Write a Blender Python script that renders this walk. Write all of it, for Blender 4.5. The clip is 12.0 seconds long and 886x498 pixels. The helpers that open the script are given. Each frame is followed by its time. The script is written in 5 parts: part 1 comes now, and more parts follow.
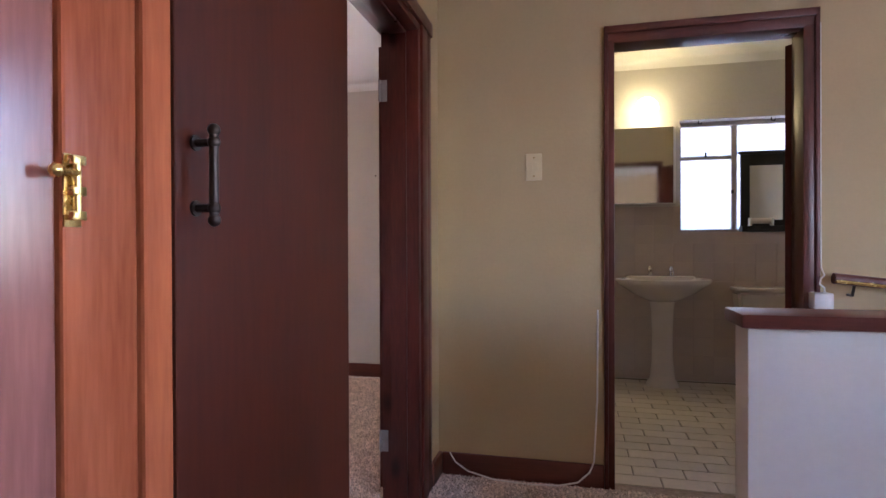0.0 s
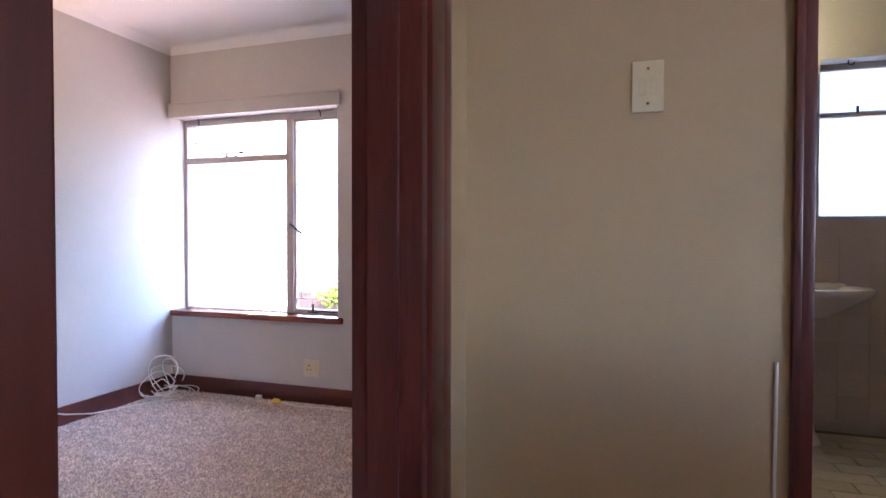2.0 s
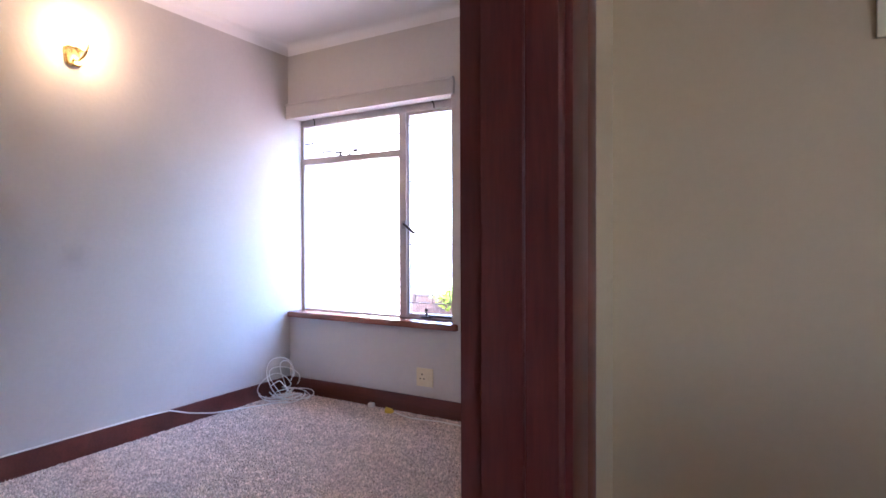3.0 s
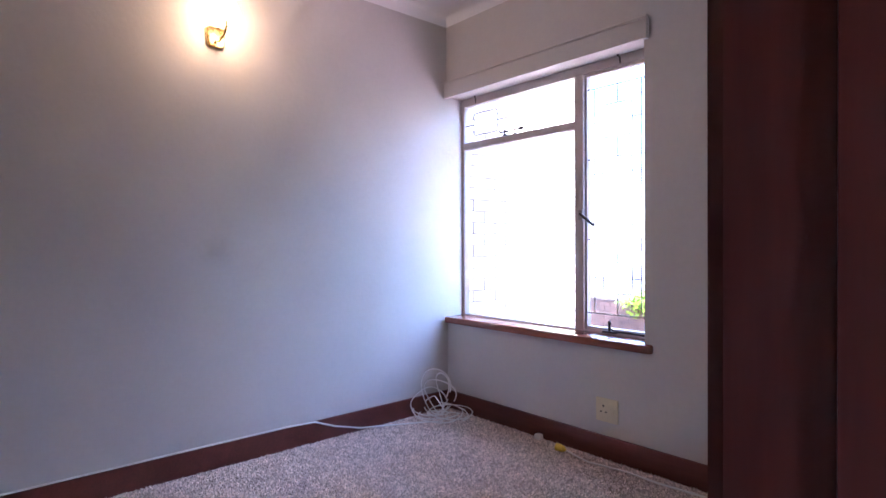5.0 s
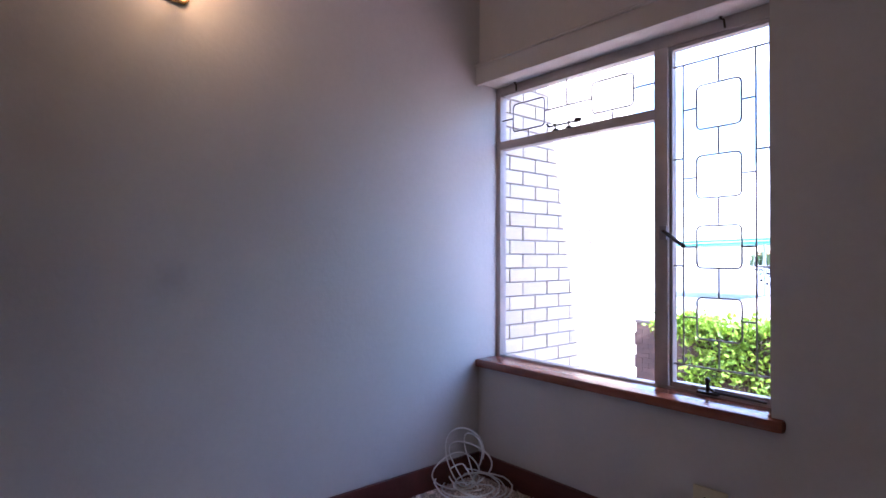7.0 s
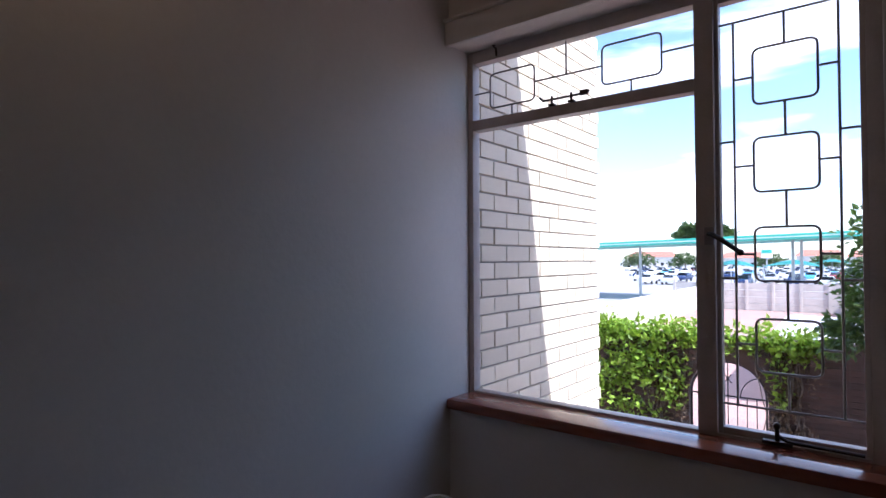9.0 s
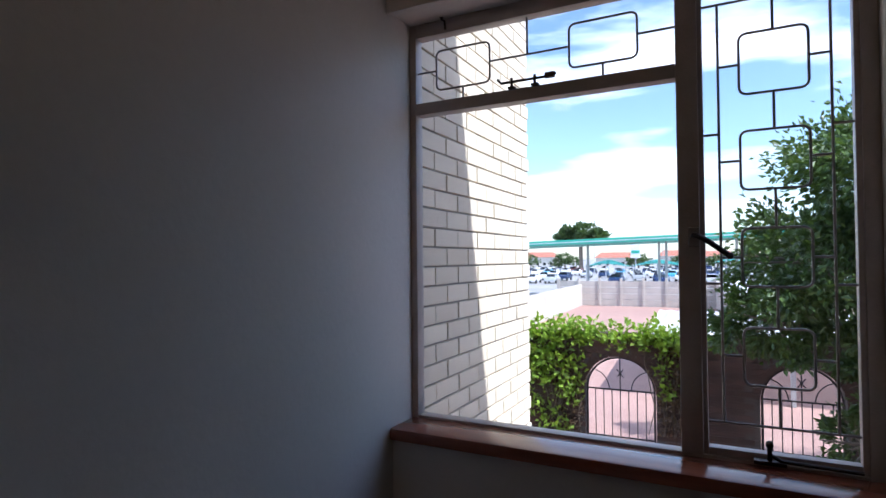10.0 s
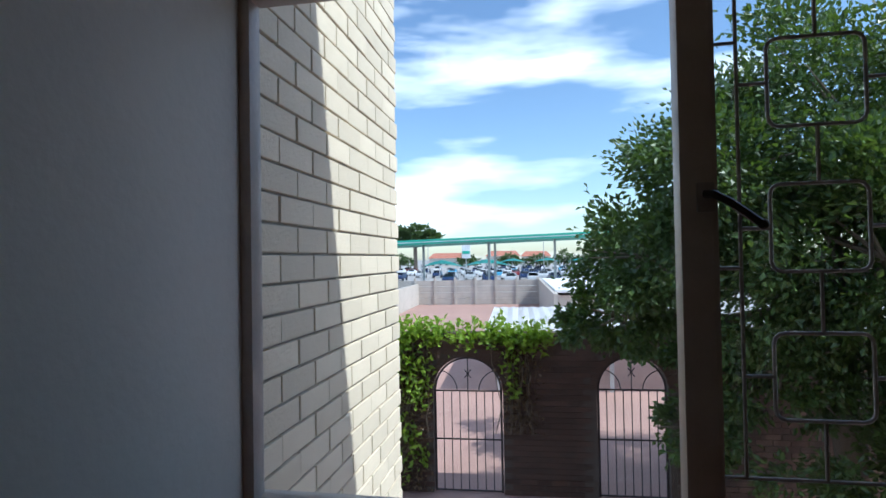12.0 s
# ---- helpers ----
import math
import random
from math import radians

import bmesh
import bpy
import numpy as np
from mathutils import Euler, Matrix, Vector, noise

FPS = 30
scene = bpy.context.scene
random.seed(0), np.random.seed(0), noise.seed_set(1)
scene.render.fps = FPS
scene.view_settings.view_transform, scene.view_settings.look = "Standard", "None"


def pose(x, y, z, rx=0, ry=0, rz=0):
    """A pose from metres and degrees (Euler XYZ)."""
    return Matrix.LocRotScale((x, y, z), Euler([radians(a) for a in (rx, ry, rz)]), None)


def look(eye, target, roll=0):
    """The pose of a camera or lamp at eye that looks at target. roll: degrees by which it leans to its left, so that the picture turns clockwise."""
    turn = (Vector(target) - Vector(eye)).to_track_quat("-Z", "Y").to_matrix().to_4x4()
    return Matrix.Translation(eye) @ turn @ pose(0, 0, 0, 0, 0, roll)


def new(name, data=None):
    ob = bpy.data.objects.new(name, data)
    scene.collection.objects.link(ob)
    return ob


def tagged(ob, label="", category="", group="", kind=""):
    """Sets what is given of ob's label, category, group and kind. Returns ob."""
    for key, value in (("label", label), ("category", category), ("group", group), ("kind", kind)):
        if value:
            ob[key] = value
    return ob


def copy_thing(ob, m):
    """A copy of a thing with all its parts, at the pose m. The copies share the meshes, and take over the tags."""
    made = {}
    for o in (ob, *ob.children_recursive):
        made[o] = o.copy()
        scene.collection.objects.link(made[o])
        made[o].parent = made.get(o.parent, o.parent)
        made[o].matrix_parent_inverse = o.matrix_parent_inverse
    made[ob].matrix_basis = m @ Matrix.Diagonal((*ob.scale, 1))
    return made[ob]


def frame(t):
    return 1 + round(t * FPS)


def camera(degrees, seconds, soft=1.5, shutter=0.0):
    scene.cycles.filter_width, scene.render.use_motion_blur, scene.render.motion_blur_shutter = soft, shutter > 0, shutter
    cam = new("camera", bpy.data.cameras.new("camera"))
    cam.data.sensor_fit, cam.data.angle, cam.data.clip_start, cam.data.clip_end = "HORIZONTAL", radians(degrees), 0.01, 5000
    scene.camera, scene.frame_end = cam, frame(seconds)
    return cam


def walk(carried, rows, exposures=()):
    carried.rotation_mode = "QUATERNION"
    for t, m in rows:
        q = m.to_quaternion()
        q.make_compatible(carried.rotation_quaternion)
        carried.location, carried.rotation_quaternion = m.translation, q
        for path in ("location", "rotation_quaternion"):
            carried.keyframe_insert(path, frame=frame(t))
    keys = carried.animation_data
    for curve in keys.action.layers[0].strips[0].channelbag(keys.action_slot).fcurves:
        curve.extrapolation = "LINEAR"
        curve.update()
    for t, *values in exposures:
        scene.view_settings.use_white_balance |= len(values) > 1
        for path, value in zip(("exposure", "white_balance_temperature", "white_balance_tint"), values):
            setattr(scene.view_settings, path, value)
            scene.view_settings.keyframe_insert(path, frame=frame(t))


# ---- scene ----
cam = camera(77.5, 12.0)
PATH = [
    (0, (0.220, -0.073, 1.092), (-0.246, 1.872, 1.079), -0.2),
    (0.5, (0.159, 0.239, 1.112), (-0.304, 2.184, 1.075), -0.1),
    (1, (0.083, 0.570, 1.104), (-0.372, 2.518, 1.061), 0.4),
    (1.5, (0.014, 0.856, 1.099), (-0.465, 2.797, 1.057), 0.3),
    (2, (-0.022, 1.066, 1.082), (-0.636, 2.968, 1.044), 0.1),
    (2.5, (-0.095, 1.262, 1.075), (-0.913, 3.086, 1.041), -0.3),
    (3, (-0.159, 1.364, 1.062), (-1.160, 3.095, 1.035), -0.2),
    (5, (-0.482, 1.907, 1.028), (-1.986, 3.224, 1.008), -0.3),
    (5.5, (-0.596, 2.065, 0.961), (-2.158, 3.314, 0.981), 0.1),
    (6, (-0.728, 2.170, 0.985), (-2.361, 3.326, 1.008), 0.2),
    (6.5, (-0.891, 2.233, 1.046), (-2.484, 3.442, 1.069), 0.2),
    (8.5, (-1.598, 2.434, 1.096), (-2.909, 3.944, 1.139), 0.0),
    (9, (-1.733, 2.507, 1.101), (-2.979, 4.071, 1.140), -0.2),
    (9.5, (-1.901, 2.586, 1.114), (-3.000, 4.257, 1.158), -0.3),
    (10, (-2.057, 2.650, 1.114), (-2.971, 4.427, 1.154), -0.5),
    (10.5, (-2.165, 2.745, 1.104), (-2.873, 4.615, 1.140), -0.6),
    (11, (-2.264, 2.884, 1.105), (-2.812, 4.805, 1.141), -0.9),
    (11.5, (-2.354, 3.049, 1.087), (-2.789, 5.001, 1.125), -1.0),
    (12, (-2.417, 3.255, 1.069), (-2.773, 5.223, 1.106), -1.0),
]
EXPOSURES = [(0.0, 4.8, 5600, 23), (1.0, 4.9, 5600, 23), (1.5, 4.8, 5500, 23), (2.5, 4.65, 5200, 23), (3.5, 4.6, 5000, 24), (5.0, 4.2, 4950, 26), (5.5, 4.1, 4950, 26), (6.5, 3.5, 5000, 26), (8.5, 1.85, 5400, 22), (9.5, 1.3, 5500, 18), (10.5, 0.95, 5550, 11), (12.0, 0.55, 5500, 5)]
walk(cam, [(t, look(eye, target, roll)) for t, eye, target, roll in PATH], EXPOSURES)
# ---- world, sun and exposure ----
SUN = Vector((0.80, -0.19, 1.0)).normalized()
world = bpy.data.worlds.new("sky")
scene.world = world
world.use_nodes = True
wn, wl = world.node_tree.nodes, world.node_tree.links
bg = wn["Background"]
sky = wn.new("ShaderNodeTexSky")
sky.sky_type, sky.sun_disc = "NISHITA", False
sky.sun_elevation = math.asin(SUN.z)
sky.sun_rotation = math.atan2(SUN.x, SUN.y)
sky.air_density, sky.dust_density, sky.ozone_density = 1.0, 0.6, 1.5
w_co = wn.new("ShaderNodeTexCoord")
w_map = wn.new("ShaderNodeMapping")
w_map.inputs["Scale"].default_value = (1.2, 1.2, 5.5)
w_noise = wn.new("ShaderNodeTexNoise")
w_noise.inputs["Scale"].default_value, w_noise.inputs["Detail"].default_value = 1.6, 7
w_noise.inputs["Roughness"].default_value = 0.52
w_ramp = wn.new("ShaderNodeValToRGB")
w_ramp.color_ramp.elements[0].position, w_ramp.color_ramp.elements[1].position = 0.50, 0.72
w_mix = wn.new("ShaderNodeMix")
w_mix.data_type = "RGBA"
w_mix.inputs["B"].default_value = (11.0, 11.2, 11.6, 1)
wl.new(w_co.outputs["Generated"], w_map.inputs["Vector"])
wl.new(w_map.outputs["Vector"], w_noise.inputs["Vector"])
wl.new(w_noise.outputs["Fac"], w_ramp.inputs["Fac"])
wl.new(w_ramp.outputs["Color"], w_mix.inputs["Factor"])
wl.new(sky.outputs["Color"], w_mix.inputs["A"])
wl.new(w_mix.outputs["Result"], bg.inputs["Color"])
bg.inputs["Strength"].default_value = 0.14

sun_data = bpy.data.lights.new("sun", "SUN")
sun_data.energy, sun_data.angle, sun_data.color = 4.0, radians(0.53), (1.0, 0.95, 0.87)
sun_lamp = new("sun", sun_data)
sun_lamp.matrix_world = look(SUN * 60, (0, 0, 0))


def area_lamp(name, eye, target, w, h, power, color):
    d = bpy.data.lights.new(name, "AREA")
    d.shape, d.size, d.size_y, d.energy, d.color = "RECTANGLE", w, h, power, color
    o = new(name, d)
    o.matrix_world = look(eye, target)
    return o


def point_lamp(name, at, power, color, r):
    d = bpy.data.lights.new(name, "POINT")
    d.energy, d.color, d.shadow_soft_size = power, color, r
    o = new(name, d)
    o.location = at
    return o


# daylight in the opening of the window over the stair
area_lamp("daylight_stair_window", (2.57, 2.55, 1.55), (0.9, -0.5, 1.1), 0.6, 1.2, 0.12, (0.86, 0.90, 1.0))
# daylight in the opening of the landing side window
area_lamp("daylight_landing_window", (2.99, -0.55, 1.5), (0.6, 0.9, 0.9), 0.9, 1.0, 0.6, (0.84, 0.90, 1.0))
# warm bulbs
point_lamp("bulb_landing", (0.25, 0.55, 2.36), 0.11, (1.0, 0.52, 0.15), 0.07)
point_lamp("bulb_bathroom", (0.775, 4.585, 2.176), 0.075, (1.0, 0.74, 0.24), 0.088)
point_lamp("bulb_bedroom", (-2.913, 2.791, 2.03), 0.30, (1.0, 0.48, 0.13), 0.03)


# ---- materials ----
def material(name, color, rough=0.6, metal=0.0, vary=0.08, scale=6.0, bump=0.1, bump_scale=80.0, stretch=(1, 1, 1), spec=0.5, rand=0.0, island=False, sat=0.0):
    """A painted, stained or plain surface with variation at two scales and a fine relief."""
    m = bpy.data.materials.new(name)
    m.use_nodes = True
    n, l = m.node_tree.nodes, m.node_tree.links
    b = n["Principled BSDF"]
    b.inputs["Metallic"].default_value = metal
    b.inputs["Specular IOR Level"].default_value = spec
    co = n.new("ShaderNodeTexCoord")
    mp = n.new("ShaderNodeMapping")
    mp.inputs["Scale"].default_value = stretch
    l.new(co.outputs["Object"], mp.inputs["Vector"])
    big = n.new("ShaderNodeTexNoise")
    big.inputs["Scale"].default_value, big.inputs["Detail"].default_value = scale, 5
    fine = n.new("ShaderNodeTexNoise")
    fine.inputs["Scale"].default_value, fine.inputs["Detail"].default_value = bump_scale, 4
    for t in (big, fine):
        l.new(mp.outputs["Vector"], t.inputs["Vector"])
    add = n.new("ShaderNodeMath")
    add.operation = "MULTIPLY_ADD"
    l.new(fine.outputs["Fac"], add.inputs[0])
    add.inputs[1].default_value = 0.4
    l.new(big.outputs["Fac"], add.inputs[2])
    rng = n.new("ShaderNodeMapRange")
    rng.inputs["From Min"].default_value, rng.inputs["From Max"].default_value = 0.4, 1.0
    rng.inputs["To Min"].default_value, rng.inputs["To Max"].default_value = 1 - vary, 1 + vary
    l.new(add.outputs[0], rng.inputs["Value"])
    hsv = n.new("ShaderNodeHueSaturation")
    hsv.inputs["Color"].default_value = (*color, 1)
    last = rng.outputs["Result"]
    if rand:
        src = n.new("ShaderNodeNewGeometry").outputs["Random Per Island"] if island else n.new("ShaderNodeObjectInfo").outputs["Random"]
        r2 = n.new("ShaderNodeMapRange")
        r2.inputs["To Min"].default_value, r2.inputs["To Max"].default_value = 1 - rand, 1 + rand
        l.new(src, r2.inputs["Value"])
        mul = n.new("ShaderNodeMath")
        mul.operation = "MULTIPLY"
        l.new(last, mul.inputs[0])
        l.new(r2.outputs["Result"], mul.inputs[1])
        last = mul.outputs[0]
    l.new(last, hsv.inputs["Value"])
    l.new(hsv.outputs["Color"], b.inputs["Base Color"])
    rr = n.new("ShaderNodeMapRange")
    rr.inputs["To Min"].default_value, rr.inputs["To Max"].default_value = max(rough - 0.08, 0.02), min(rough + 0.1, 1)
    l.new(big.outputs["Fac"], rr.inputs["Value"])
    l.new(rr.outputs["Result"], b.inputs["Roughness"])
    if bump:
        bp = n.new("ShaderNodeBump")
        bp.inputs["Strength"].default_value, bp.inputs["Distance"].default_value = bump, 0.004
        l.new(fine.outputs["Fac"], bp.inputs["Height"])
        l.new(bp.outputs["Normal"], b.inputs["Normal"])
    return m


def wood(name, dark, light, rough=0.3, axis="z", scale=9.0, knots=True):
    """Stained wood: long streaks along one axis, finer grain on top, and knots."""
    m = bpy.data.materials.new(name)
    m.use_nodes = True
    n, l = m.node_tree.nodes, m.node_tree.links
    b = n["Principled BSDF"]
    co = n.new("ShaderNodeTexCoord")
    mp = n.new("ShaderNodeMapping")
    s = [1.0, 1.0, 1.0]
    s["xyz".index(axis)] = 0.10
    mp.inputs["Scale"].default_value = s
    l.new(co.outputs["Object"], mp.inputs["Vector"])
    g = n.new("ShaderNodeTexNoise")
    g.inputs["Scale"].default_value, g.inputs["Detail"].default_value, g.inputs["Distortion"].default_value = scale, 8, 0.4
    f = n.new("ShaderNodeTexNoise")
    f.inputs["Scale"].default_value, f.inputs["Detail"].default_value = scale * 14, 3
    l.new(mp.outputs["Vector"], g.inputs["Vector"])
    l.new(mp.outputs["Vector"], f.inputs["Vector"])
    mix = n.new("ShaderNodeMath")
    mix.operation = "MULTIPLY_ADD"
    mix.inputs[1].default_value = 0.35
    l.new(f.outputs["Fac"], mix.inputs[0])
    l.new(g.outputs["Fac"], mix.inputs[2])
    ramp = n.new("ShaderNodeValToRGB")
    ramp.color_ramp.elements[0].position, ramp.color_ramp.elements[1].position = 0.45, 0.92
    ramp.color_ramp.elements[0].color, ramp.color_ramp.elements[1].color = (*dark, 1), (*light, 1)
    l.new(mix.outputs[0], ramp.inputs["Fac"])
    out = ramp.outputs["Color"]
    if knots:
        mk = n.new("ShaderNodeMapping")
        k = [3.5, 3.5, 3.5]
        k["xyz".index(axis)] = 1.7
        mk.inputs["Scale"].default_value = k
        l.new(co.outputs["Object"], mk.inputs["Vector"])
        v = n.new("ShaderNodeTexVoronoi")
        l.new(mk.outputs["Vector"], v.inputs["Vector"])
        v.inputs["Scale"].default_value = 1.6
        kr = n.new("ShaderNodeMapRange")
        kr.inputs["From Min"].default_value, kr.inputs["From Max"].default_value = 0.05, 0.17
        kr.inputs["To Min"].default_value, kr.inputs["To Max"].default_value = 0.3, 1.0
        l.new(v.outputs["Distance"], kr.inputs["Value"])
        mm = n.new("ShaderNodeMix")
        mm.data_type, mm.blend_type = "RGBA", "MULTIPLY"
        mm.inputs["Factor"].default_value = 1.0
        l.new(out, mm.inputs["A"])
        l.new(kr.outputs["Result"], mm.inputs["B"])
        out = mm.outputs["Result"]
    l.new(out, b.inputs["Base Color"])
    rr = n.new("ShaderNodeMapRange")
    rr.inputs["To Min"].default_value, rr.inputs["To Max"].default_value = max(0.05, rough - 0.08), rough + 0.12
    l.new(g.outputs["Fac"], rr.inputs["Value"])
    l.new(rr.outputs["Result"], b.inputs["Roughness"])
    bp = n.new("ShaderNodeBump")
    bp.inputs["Strength"].default_value, bp.inputs["Distance"].default_value = 0.12, 0.002
    l.new(mix.outputs[0], bp.inputs["Height"])
    l.new(bp.outputs["Normal"], b.inputs["Normal"])
    return m


def glowing(name, color, strength):
    m = bpy.data.materials.new(name)
    m.use_nodes = True
    b = m.node_tree.nodes["Principled BSDF"]
    b.inputs["Base Color"].default_value = (0.9, 0.88, 0.8, 1)
    b.inputs["Emission Color"].default_value, b.inputs["Emission Strength"].default_value = (*color, 1), strength
    b.inputs["Roughness"].default_value = 0.25
    return m


def pane_glass(name):
    m = bpy.data.materials.new(name)
    m.use_nodes = True
    n, l = m.node_tree.nodes, m.node_tree.links
    n.remove(n["Principled BSDF"])
    tr, gl, fr, mx = n.new("ShaderNodeBsdfTransparent"), n.new("ShaderNodeBsdfGlossy"), n.new("ShaderNodeLayerWeight"), n.new("ShaderNodeMixShader")
    tr.inputs["Color"].default_value = (0.97, 0.98, 0.98, 1)
    gl.inputs["Roughness"].default_value = 0.03
    pw, ml = n.new("ShaderNodeMath"), n.new("ShaderNodeMath")
    pw.operation, ml.operation = "POWER", "MULTIPLY_ADD"
    pw.inputs[1].default_value, ml.inputs[1].default_value, ml.inputs[2].default_value = 5.0, 0.6, 0.03
    l.new(fr.outputs["Facing"], pw.inputs[0])
    l.new(pw.outputs[0], ml.inputs[0])
    l.new(ml.outputs[0], mx.inputs[0])
    l.new(tr.outputs[0], mx.inputs[1])
    l.new(gl.outputs[0], mx.inputs[2])
    l.new(mx.outputs[0], n["Material Output"].inputs["Surface"])
    return m


def frosted(name):
    """Obscured glass: scatters the daylight behind it."""
    m = bpy.data.materials.new(name)
    m.use_nodes = True
    n, l = m.node_tree.nodes, m.node_tree.links
    b = n["Principled BSDF"]
    b.inputs["Base Color"].default_value, b.inputs["Roughness"].default_value = (0.5, 0.52, 0.54, 1), 0.3
    tr, mx = n.new("ShaderNodeBsdfTranslucent"), n.new("ShaderNodeMixShader")
    tr.inputs["Color"].default_value = (0.52, 0.54, 0.56, 1)
    mx.inputs[0].default_value = 0.9
    l.new(b.outputs[0], mx.inputs[1])
    l.new(tr.outputs[0], mx.inputs[2])
    l.new(mx.outputs[0], n["Material Output"].inputs["Surface"])
    return m


def leafy(name, color, rand=0.45):
    """Leaves: waxy, each a little different, letting some light through."""
    m = material(name, color, 0.38, vary=0.2, scale=3.0, bump=0.0, rand=rand, island=True)
    n, l = m.node_tree.nodes, m.node_tree.links
    b = n["Principled BSDF"]
    tr, mx = n.new("ShaderNodeBsdfTranslucent"), n.new("ShaderNodeMixShader")
    tr.inputs["Color"].default_value = (color[0] * 1.9, color[1] * 1.8, color[2] * 0.7, 1)
    mx.inputs[0].default_value = 0.3
    l.new(b.outputs[0], mx.inputs[1])
    l.new(tr.outputs[0], mx.inputs[2])
    l.new(mx.outputs[0], n["Material Output"].inputs["Surface"])
    return m


M_HALL = material("cream wall paint", (0.50, 0.39, 0.22), 0.55, vary=0.06, scale=2.5, bump=0.25, bump_scale=60)
M_BED = material("off-white wall paint", (0.58, 0.55, 0.51), 0.6, vary=0.06, scale=2.0, bump=0.25, bump_scale=55)
M_BEDW = material("off-white wall paint with a smudge", (0.58, 0.55, 0.51), 0.6, vary=0.06, scale=2.0, bump=0.25, bump_scale=55)


def smudge(m, at, radius, depth):
    """A greasy mark of its own place and shape on a painted wall."""
    n, l = m.node_tree.nodes, m.node_tree.links
    b = n["Principled BSDF"]
    src = b.inputs["Base Color"].links[0].from_socket
    geo, dist, nz = n.new("ShaderNodeTexCoord"), n.new("ShaderNodeVectorMath"), n.new("ShaderNodeTexNoise")
    dist.operation = "DISTANCE"
    dist.inputs[1].default_value = at
    l.new(geo.outputs["Object"], dist.inputs[0])
    nz.inputs["Scale"].default_value = 22
    l.new(geo.outputs["Object"], nz.inputs["Vector"])
    add = n.new("ShaderNodeMath")
    add.operation = "MULTIPLY_ADD"
    add.inputs[1].default_value = radius
    l.new(nz.outputs["Fac"], add.inputs[0])
    l.new(dist.outputs["Value"], add.inputs[2])
    mr = n.new("ShaderNodeMapRange")
    mr.interpolation_type = "SMOOTHSTEP"
    mr.inputs["From Min"].default_value, mr.inputs["From Max"].default_value = radius * 0.4, radius * 1.7
    mr.inputs["To Min"].default_value, mr.inputs["To Max"].default_value = depth, 1.0
    l.new(add.outputs[0], mr.inputs["Value"])
    mx = n.new("ShaderNodeMix")
    mx.data_type, mx.blend_type = "RGBA", "MULTIPLY"
    mx.inputs["Factor"].default_value = 1.0
    l.new(src, mx.inputs["A"])
    l.new(mr.outputs["Result"], mx.inputs["B"])
    l.new(mx.outputs["Result"], b.inputs["Base Color"])


smudge(M_BEDW, (-3.028, 2.78, 0.995), 0.085, 0.86)
M_CEIL = material("white ceiling paint", (0.83, 0.82, 0.80), 0.7, vary=0.03, scale=2.0, bump=0.15, bump_scale=70)
M_DOOR = wood("dark mahogany veneer", (0.040, 0.008, 0.004), (0.080, 0.017, 0.008), 0.42, "z", 5.0, False)
M_DOOR.node_tree.nodes["Principled BSDF"].inputs["Specular IOR Level"].default_value = 0.22
M_FRAME = wood("dark red stained timber", (0.05, 0.010, 0.008), (0.145, 0.030, 0.020), 0.30, "z", 11.0)
M_FRAMEH = wood("dark red stained rail timber", (0.05, 0.010, 0.008), (0.145, 0.030, 0.020), 0.30, "x", 11.0)
M_ORANGE = wood("varnished orange pine", (0.24, 0.055, 0.025), (0.50, 0.15, 0.060), 0.16, "z", 7.0)
# varnished red timber; the greyish window sheen is mixed into its colour
M_GLOSS = wood("glossy red timber paled for sheen", (0.17, 0.060, 0.050), (0.34, 0.14, 0.11), 0.18, "z", 7.0)
M_SKIRT = wood("red-brown skirting timber", (0.075, 0.020, 0.014), (0.16, 0.042, 0.028), 0.35, "x", 8.0, False)
M_SILL = wood("reddish varnished sill timber", (0.15, 0.045, 0.025), (0.30, 0.10, 0.055), 0.16, "x", 7.0, False)
M_STEEL = material("painted steel window frame", (0.44, 0.39, 0.36), 0.42, vary=0.12, scale=14, bump=0.2, bump_scale=120)
M_BAR = material("grey painted burglar bar", (0.30, 0.28, 0.27), 0.4, vary=0.15, scale=30, bump=0.2)
M_BRASS = material("brass", (0.72, 0.52, 0.20), 0.25, 1.0, vary=0.15, scale=40, bump=0.05)
M_DARKMETAL = material("dark bronze metal", (0.05, 0.04, 0.035), 0.4, 0.8, vary=0.2, scale=40, bump=0.1)
M_CHROME = material("chrome", (0.75, 0.75, 0.76), 0.12, 1.0, vary=0.04, scale=30, bump=0.0)
M_IVORY = material("ivory plastic", (0.72, 0.64, 0.42), 0.35, vary=0.05, scale=30, bump=0.03)
M_WHITEPL = material("white plastic", (0.80, 0.79, 0.76), 0.35, vary=0.05, scale=30, bump=0.03)
M_YELLOW = material("yellow plastic", (0.75, 0.55, 0.06), 0.4, vary=0.08, scale=40, bump=0.03)
M_BLACKPL = material("black hole", (0.02, 0.02, 0.02), 0.6, vary=0.05, bump=0.0)
M_CARPET = material("carpet backing", (0.40, 0.32, 0.27), 0.95, vary=0.35, scale=45, bump=0.9, bump_scale=220, spec=0.1)
M_TUFT = material("cream and brown flecked carpet pile", (0.68, 0.58, 0.51), 0.95, vary=0.25, scale=25, bump=0.0, spec=0.1, rand=0.33, island=True)
M_CERAMIC = material("glazed white ceramic", (0.72, 0.66, 0.62), 0.12, vary=0.03, scale=6, bump=0.0)
M_WTILE = material("pale pinkish wall tile", (0.56, 0.47, 0.43), 0.22, vary=0.06, scale=9, bump=0.05, rand=0.05)
M_FTILE = material("cream floor tile", (0.60, 0.53, 0.43), 0.3, vary=0.10, scale=12, bump=0.08, rand=0.10)
